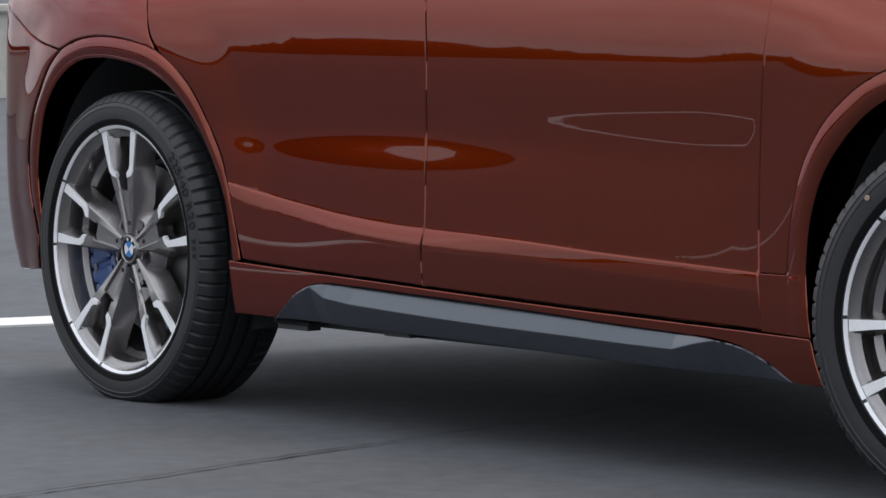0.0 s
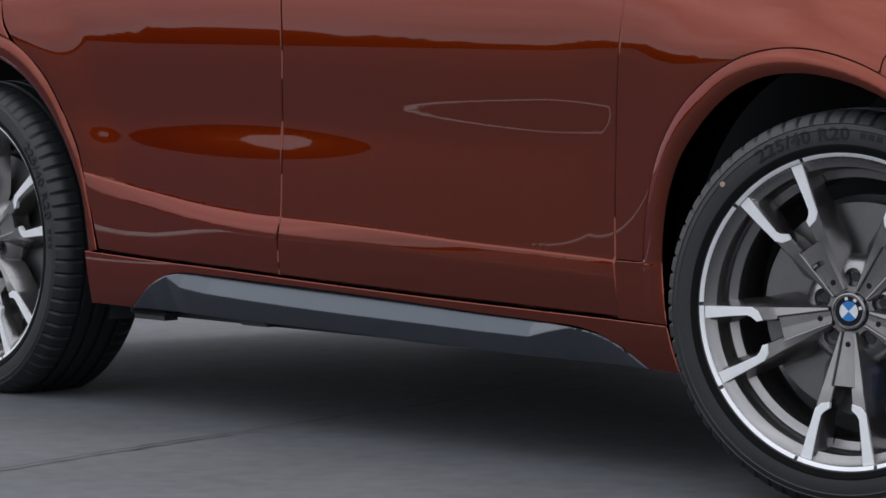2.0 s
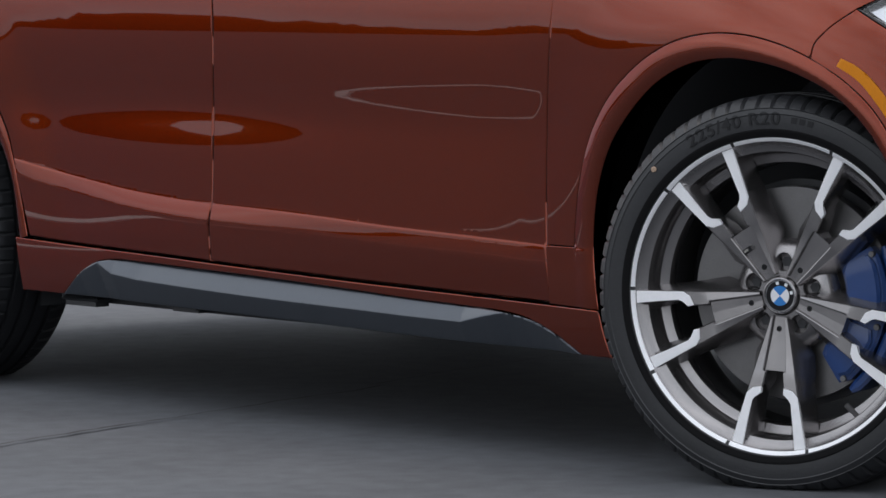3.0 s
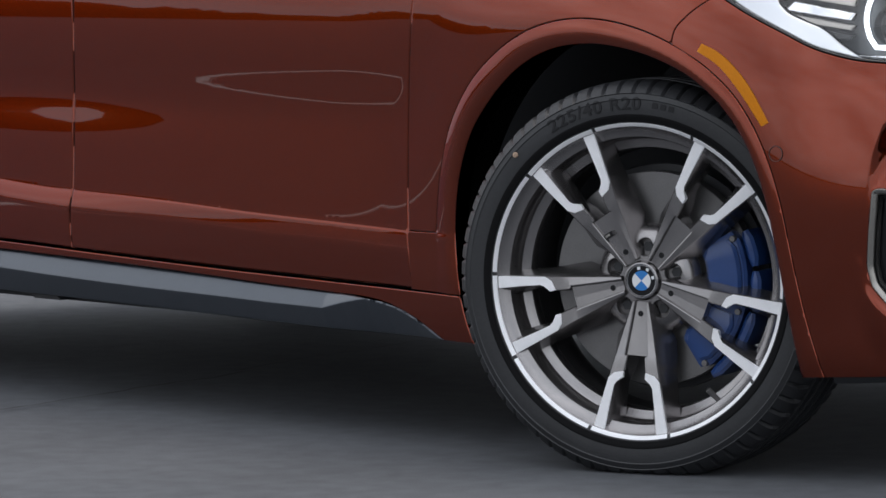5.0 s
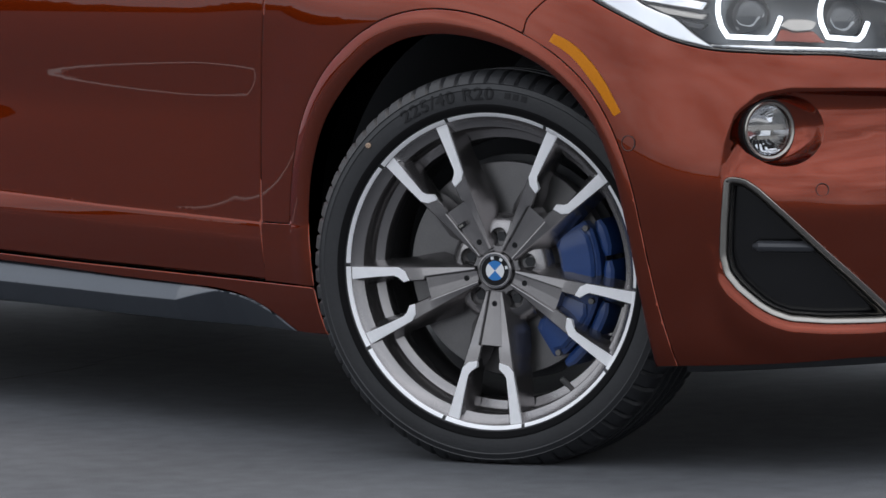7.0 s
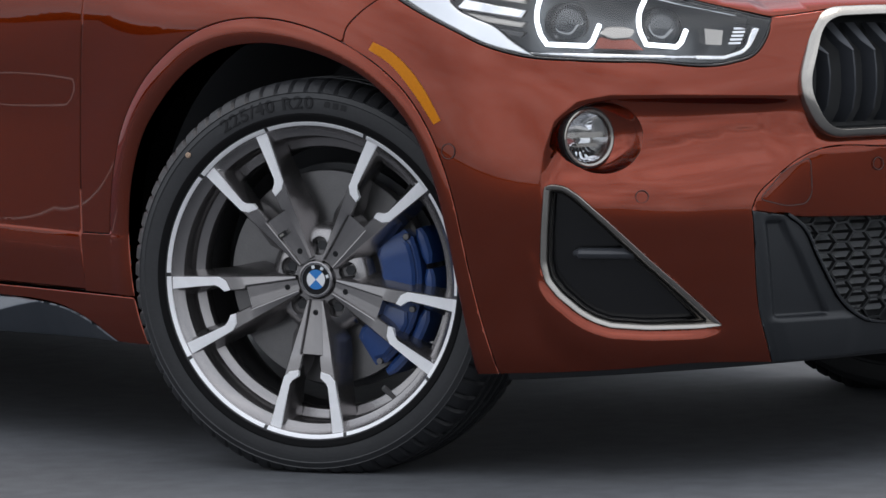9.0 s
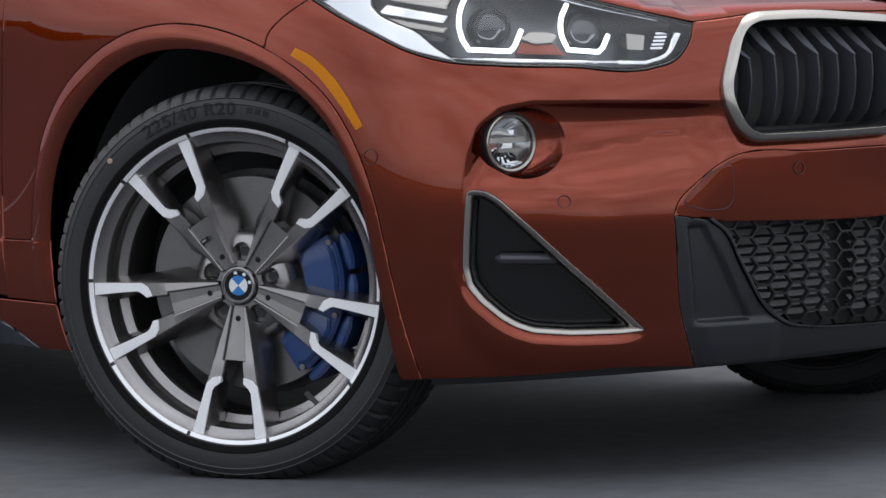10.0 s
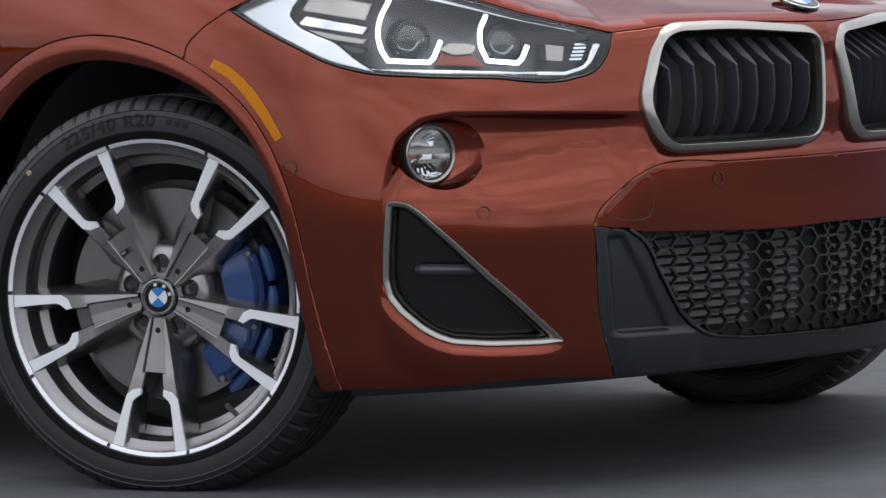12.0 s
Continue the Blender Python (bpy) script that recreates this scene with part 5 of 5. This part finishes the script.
# bright wing along the outer and lower edge
WING = material("bright_lamp_wing", (0.74, 0.76, 0.79), 0.24, 0.9)
panel("bright_wing", loop([(0.214, 0.826), (0.269, 0.800), (0.351, 0.765), (0.416, 0.739), (0.500, 0.719)], [(0.500, 0.719), (0.460, 0.742), (0.420, 0.768), (0.385, 0.780)], [(0.385, 0.780), (0.345, 0.797), (0.325, 0.815), (0.345, 0.858)], [(0.345, 0.858), (0.295, 0.858), (0.214, 0.826)]),
      WING, lamp, lift=-0.004, bulge=lambda s, z: -0.12 * (z - 0.76), gap=0.0, edge=0.003, cell=0.01)
panel("lower_blade", loop([(0.480, 0.7245), (0.578, 0.7160), (0.704, 0.7110), (0.860, 0.7055)], [(0.860, 0.7055), (0.902, 0.718), (0.934, 0.754)], [(0.934, 0.754), (0.928, 0.756), (0.898, 0.723), (0.858, 0.7110)], [(0.858, 0.7110), (0.704, 0.7165), (0.578, 0.7215), (0.480, 0.7245)]),
      CHROME, lamp, lift=-0.008, gap=0.0, edge=0.002, cell=0.008)
panel("upper_blade", loop([(0.46, 0.848), (0.60, 0.834), (0.70, 0.816), (0.80, 0.795), (0.90, 0.775)], [(0.90, 0.775), (0.90, 0.781), (0.80, 0.806), (0.70, 0.830), (0.60, 0.850), (0.46, 0.862)], [(0.46, 0.862), (0.46, 0.848)]), WING, lamp, lift=-0.012, gap=0.0, edge=0.002, cell=0.01)
for a, b, d, m in ((0.792, 0.806, -0.024, CHROME), (0.776, 0.786, -0.030, SATIN), (0.760, 0.770, -0.030, BLACK), (0.815, 0.845, -0.030, SATIN)):
    panel("divider", loop([(0.335, a + 0.006), (0.465, a - 0.012)], [(0.465, a - 0.012), (0.472, b - 0.014)], [(0.472, b - 0.014), (0.350, b + 0.006)], [(0.350, b + 0.006), (0.335, a + 0.006)]), m, lamp, lift=d, gap=0.0, edge=0.002, cell=0.01)
for pts in ([(0.505, 0.836), (0.490, 0.803), (0.490, 0.777), (0.500, 0.752), (0.514, 0.736), (0.597, 0.732), (0.607, 0.740), (0.622, 0.766)], [(0.732, 0.806), (0.712, 0.783), (0.708, 0.758), (0.718, 0.732), (0.782, 0.727), (0.793, 0.734), (0.808, 0.754)]):
    q = np.concatenate([along(pts[0:4], 0.006)] + [along(pts[i:i + 2], 0.006) for i in range(3, len(pts) - 1)])
    q = q[np.concatenate([[True], np.hypot(*np.diff(q, axis=0).T) > 1e-4])]
    part("light_bracket", tube([tuple(v) for v in skin(q[:, 0], q[:, 1], -0.040)], 0.0042, 10), LED, lamp, "lit white bracket")
for s0, z0 in ((0.553, 0.768), (0.768, 0.757)):
    n = Vector((0.93, -0.36, 0.0)).normalized()
    side = Vector((0, 0, 1)).cross(n)
    c = Vector(skin(s0, z0, -0.062))

    def turned(name, prof, mat):
        bm = bmesh.new()
        rws = [[bm.verts.new(c + side * (r * math.cos(a)) + Vector((0, 0, 1)) * (r * math.sin(a)) + n * d) for a in np.linspace(0, 2 * math.pi, 40, endpoint=False)] for r, d in prof]
        for a, b in zip(rws, rws[1:]):
            for i in range(40):
                bm.faces.new((a[i], a[(i + 1) % 40], b[(i + 1) % 40], b[i]))
        part(name, bm, mat, lamp)
    turned("projector_bezel", [(0.036, -0.02), (0.035, 0.004), (0.031, 0.006), (0.030, -0.01)], GLOSS_BLACK)
    turned("projector_lens", [(0.031, 0.0), (0.027, 0.009), (0.018, 0.015), (0.0005, 0.018)], material("projector_glass", (0.02, 0.025, 0.03), 0.05, coat=1.0))
bm = bmesh.new()
for k in range(6):
    z = 0.729 + 0.006 * k
    v = [bm.verts.new(p) for p in skin([0.880 + 0.004 * k, 0.905 + 0.004 * k, 0.905 + 0.004 * k, 0.880 + 0.004 * k], [z, z, z + 0.0035, z + 0.0035], -0.030)]
    bm.faces.new(v)
part("lamp_fins", bm, CHROME, lamp)
bm = bmesh.new()
prof = [(0.838, 0.730), (0.868, 0.728), (0.876, 0.752), (0.842, 0.756)]
va = [bm.verts.new(p) for p in skin([p[0] for p in prof], [p[1] for p in prof], -0.034)]
vb = [bm.verts.new(p) for p in skin([p[0] for p in prof], [p[1] for p in prof], -0.060)]
bm.faces.new(va)
for i in range(4):
    bm.faces.new((va[i], vb[i], vb[(i + 1) % 4], va[(i + 1) % 4]))
part("corner_reflector", bm, SATIN, lamp)
panel("bridge_plate", rounded([(0.62, 0.752), (0.650, 0.742), (0.690, 0.744), (0.700, 0.756), (0.680, 0.762), (0.640, 0.763)], 0.006), SATIN, lamp, lift=-0.045, gap=0.0, edge=0.002, cell=0.01)
panel("red_brown_shelf", loop([(0.608, 0.727), (0.715, 0.722)], [(0.715, 0.722), (0.692, 0.742)], [(0.692, 0.742), (0.622, 0.746)], [(0.622, 0.746), (0.608, 0.727)]), PAINT, lamp, lift=-0.05, gap=0.0, edge=0.002, cell=0.01)

# bonnet emblem
emblem = empty("bonnet_emblem", car)
roundel(emblem, 0.041, 0.0, 90)
emblem.matrix_local = pose(float(skin(S_NOSE, 0.816)[0]) + 0.024, 0, 0.819, -66, 0, 90)

# ---- the far side mirrors the near one ----
for ob in list(car.children):
    if not ob.name.startswith(("wheel.", "floor_pan", "wheel_liner", "bonnet_emblem")) and ob.name != "wheel":
        made = copy_thing(ob, Matrix.Diagonal((1, -1, 1, 1)) @ ob.matrix_basis)


# ---- upper body: shoulders, glass and roof, above the belt ----
def upper_body():
    def outline(z):
        """Half widths along the car at a height over the belt."""
        t = (z - 1.0) / 0.52
        xs = np.linspace(-3.42 + 0.55 * t ** 1.3, -0.10 - 1.25 * t ** 0.9, 40)
        return xs, 0.835 - 0.24 * t ** 1.25

    def skin_row(z, inset=0.0):
        xs, w = outline(z)
        u = np.linspace(0, 1, 40)
        taper = 1 - 0.16 * np.clip((u - 0.70) / 0.30, 0, 1) ** 2 - 0.22 * np.clip((0.16 - u) / 0.16, 0, 1) ** 2
        return xs, (w - inset) * taper

    bm = bmesh.new()
    rows = []
    for z in (0.985, 1.02):
        xs, ws = skin_row(1.0)
        rows.append([bm.verts.new((x, -w * (1.02 if z < 1 else 1.0), z)) for x, w in zip(xs, ws)] + [bm.verts.new((x, w * (1.02 if z < 1 else 1.0), z)) for x, w in zip(xs[::-1], ws[::-1])])
    n = len(rows[0])
    for a, b in zip(rows, rows[1:]):
        for i in range(n):
            bm.faces.new((a[i], a[(i + 1) % n], b[(i + 1) % n], b[i]))
    part("belt_trim", bm, GLOSS_BLACK, car)
    bm = bmesh.new()
    rows = []
    for z in np.linspace(1.02, 1.44, 8):
        xs, ws = skin_row(z)
        rows.append([bm.verts.new((x, -w, z)) for x, w in zip(xs, ws)] + [bm.verts.new((x, w, z)) for x, w in zip(xs[::-1], ws[::-1])])
    for a, b in zip(rows, rows[1:]):
        for i in range(n):
            bm.faces.new((a[i], a[(i + 1) % n], b[(i + 1) % n], b[i]))
    part("window_band", bm, GLASS_DARK, car, "tinted window glass")
    bm = bmesh.new()
    rows = []
    for z, k in ((1.435, 1.006), (1.47, 0.985), (1.50, 0.93), (1.518, 0.80), (1.526, 0.45)):
        xs, ws = skin_row(1.44)
        cx = xs.mean()
        rows.append([bm.verts.new((cx + (x - cx) * (0.4 + 0.6 * k), -w * k, z)) for x, w in zip(xs, ws)] + [bm.verts.new((cx + (x - cx) * (0.4 + 0.6 * k), w * k, z)) for x, w in zip(xs[::-1], ws[::-1])])
    for a, b in zip(rows, rows[1:]):
        for i in range(n):
            bm.faces.new((a[i], a[(i + 1) % n], b[(i + 1) % n], b[i]))
    bm.faces.new(rows[-1])
    part("roof", bm, PAINT, car)
    # the deck between the side panels and the glass
    bm = bmesh.new()
    ss = np.linspace(S_REAR, 0.22, 90)
    a = skin(ss, np.full(90, 0.984))
    va = [bm.verts.new(p) for p in a]
    vb = [bm.verts.new((p[0], 0.0, 0.998 + 0.03 * min(1, abs(p[1])))) for p in a]
    vc = [bm.verts.new((p[0], -p[1], p[2])) for p in a]
    for i in range(89):
        bm.faces.new((va[i], va[i + 1], vb[i + 1], vb[i])), bm.faces.new((vb[i], vb[i + 1], vc[i + 1], vc[i]))
    part("body_deck", bm, PAINT, car)
    # pillars
    for side in (-1, 1):
        for x0, x1, wide in ((-0.62, -1.12, 0.05), (-1.56, -1.60, 0.06), (-2.62, -2.55, 0.07)):
            pts = []
            for z in np.linspace(1.01, 1.45, 8):
                t = (z - 1.0) / 0.45
                xs, ws = skin_row(min(z, 1.44))
                x = x0 + (x1 - x0) * t
                pts.append((x, side * (float(np.interp(x, xs, ws)) + 0.001), z))
            part("pillar", tube(pts, wide * 0.5, 8, flat=0.3, up=(0, 1, 0)), GLOSS_BLACK, car)


upper_body()


# ---- round the lot ----
def tree_belt(radius, height, seed):
    """A closed belt of far trees with a ragged top, round the whole lot."""
    bm = bmesh.new()
    n, rows = 2400, []
    for k, f in enumerate((0.0, 0.25, 0.5, 0.75, 0.92, 1.0)):
        row = []
        for i in range(n):
            a = 2 * math.pi * i / n
            stand = math.exp(-((math.degrees(a) - 211.5) / 6.5) ** 4)  # one stand of high trees
            tall = height + stand * (5.0 + 2.5 * noise.noise(Vector((a * 90, 3.0, seed))) + 2.0 * noise.noise(Vector((a * 400, 7.0, seed))))
            h = tall * (0.94 + 0.06 * noise.noise(Vector((math.cos(a) * 7, math.sin(a) * 7, seed))) + 0.03 * abs(noise.noise(Vector((math.cos(a) * 90, math.sin(a) * 90, seed)))))
            r = radius + 0.5 * noise.noise(Vector((math.cos(a) * 20, math.sin(a) * 20, seed + f * 6))) + (2.0 if f == 1.0 else 0)
            row.append(bm.verts.new((r * math.cos(a), r * math.sin(a), -0.1 + f * h)))
        rows.append(row)
    for a, b in zip(rows, rows[1:]):
        for i in range(n):
            bm.faces.new((a[i], a[(i + 1) % n], b[(i + 1) % n], b[i]))
    m = material("far_tree_foliage", (0.030, 0.040, 0.020), 0.9, vary=0.6, scale=0.6, bump=1.0, bump_scale=2.0, spec=0.1)
    tagged(part("backdrop", bm, m, auto=180), "dark far hedge with one stand of high trees", "hedge", kind="structure")


tree_belt(150, 0.9, 5)


def low_wall():
    bm = bmesh.new()
    box(bm, -21.8, -21.4, -14, 30, -0.05, 0.62)
    box(bm, -21.85, -21.35, -14.05, 30.05, 0.60, 0.66)
    bmesh.ops.bevel(bm, geom=bm.edges[:], offset=0.015, segments=2, affect="EDGES")
    m = material("pale_concrete", (0.50, 0.48, 0.44), 0.85, vary=0.15, scale=1.5, bump=0.3, bump_scale=60)
    tagged(part("wall_far", bm, m), "low pale concrete wall at the edge of the lot", "wall", kind="structure")


low_wall()
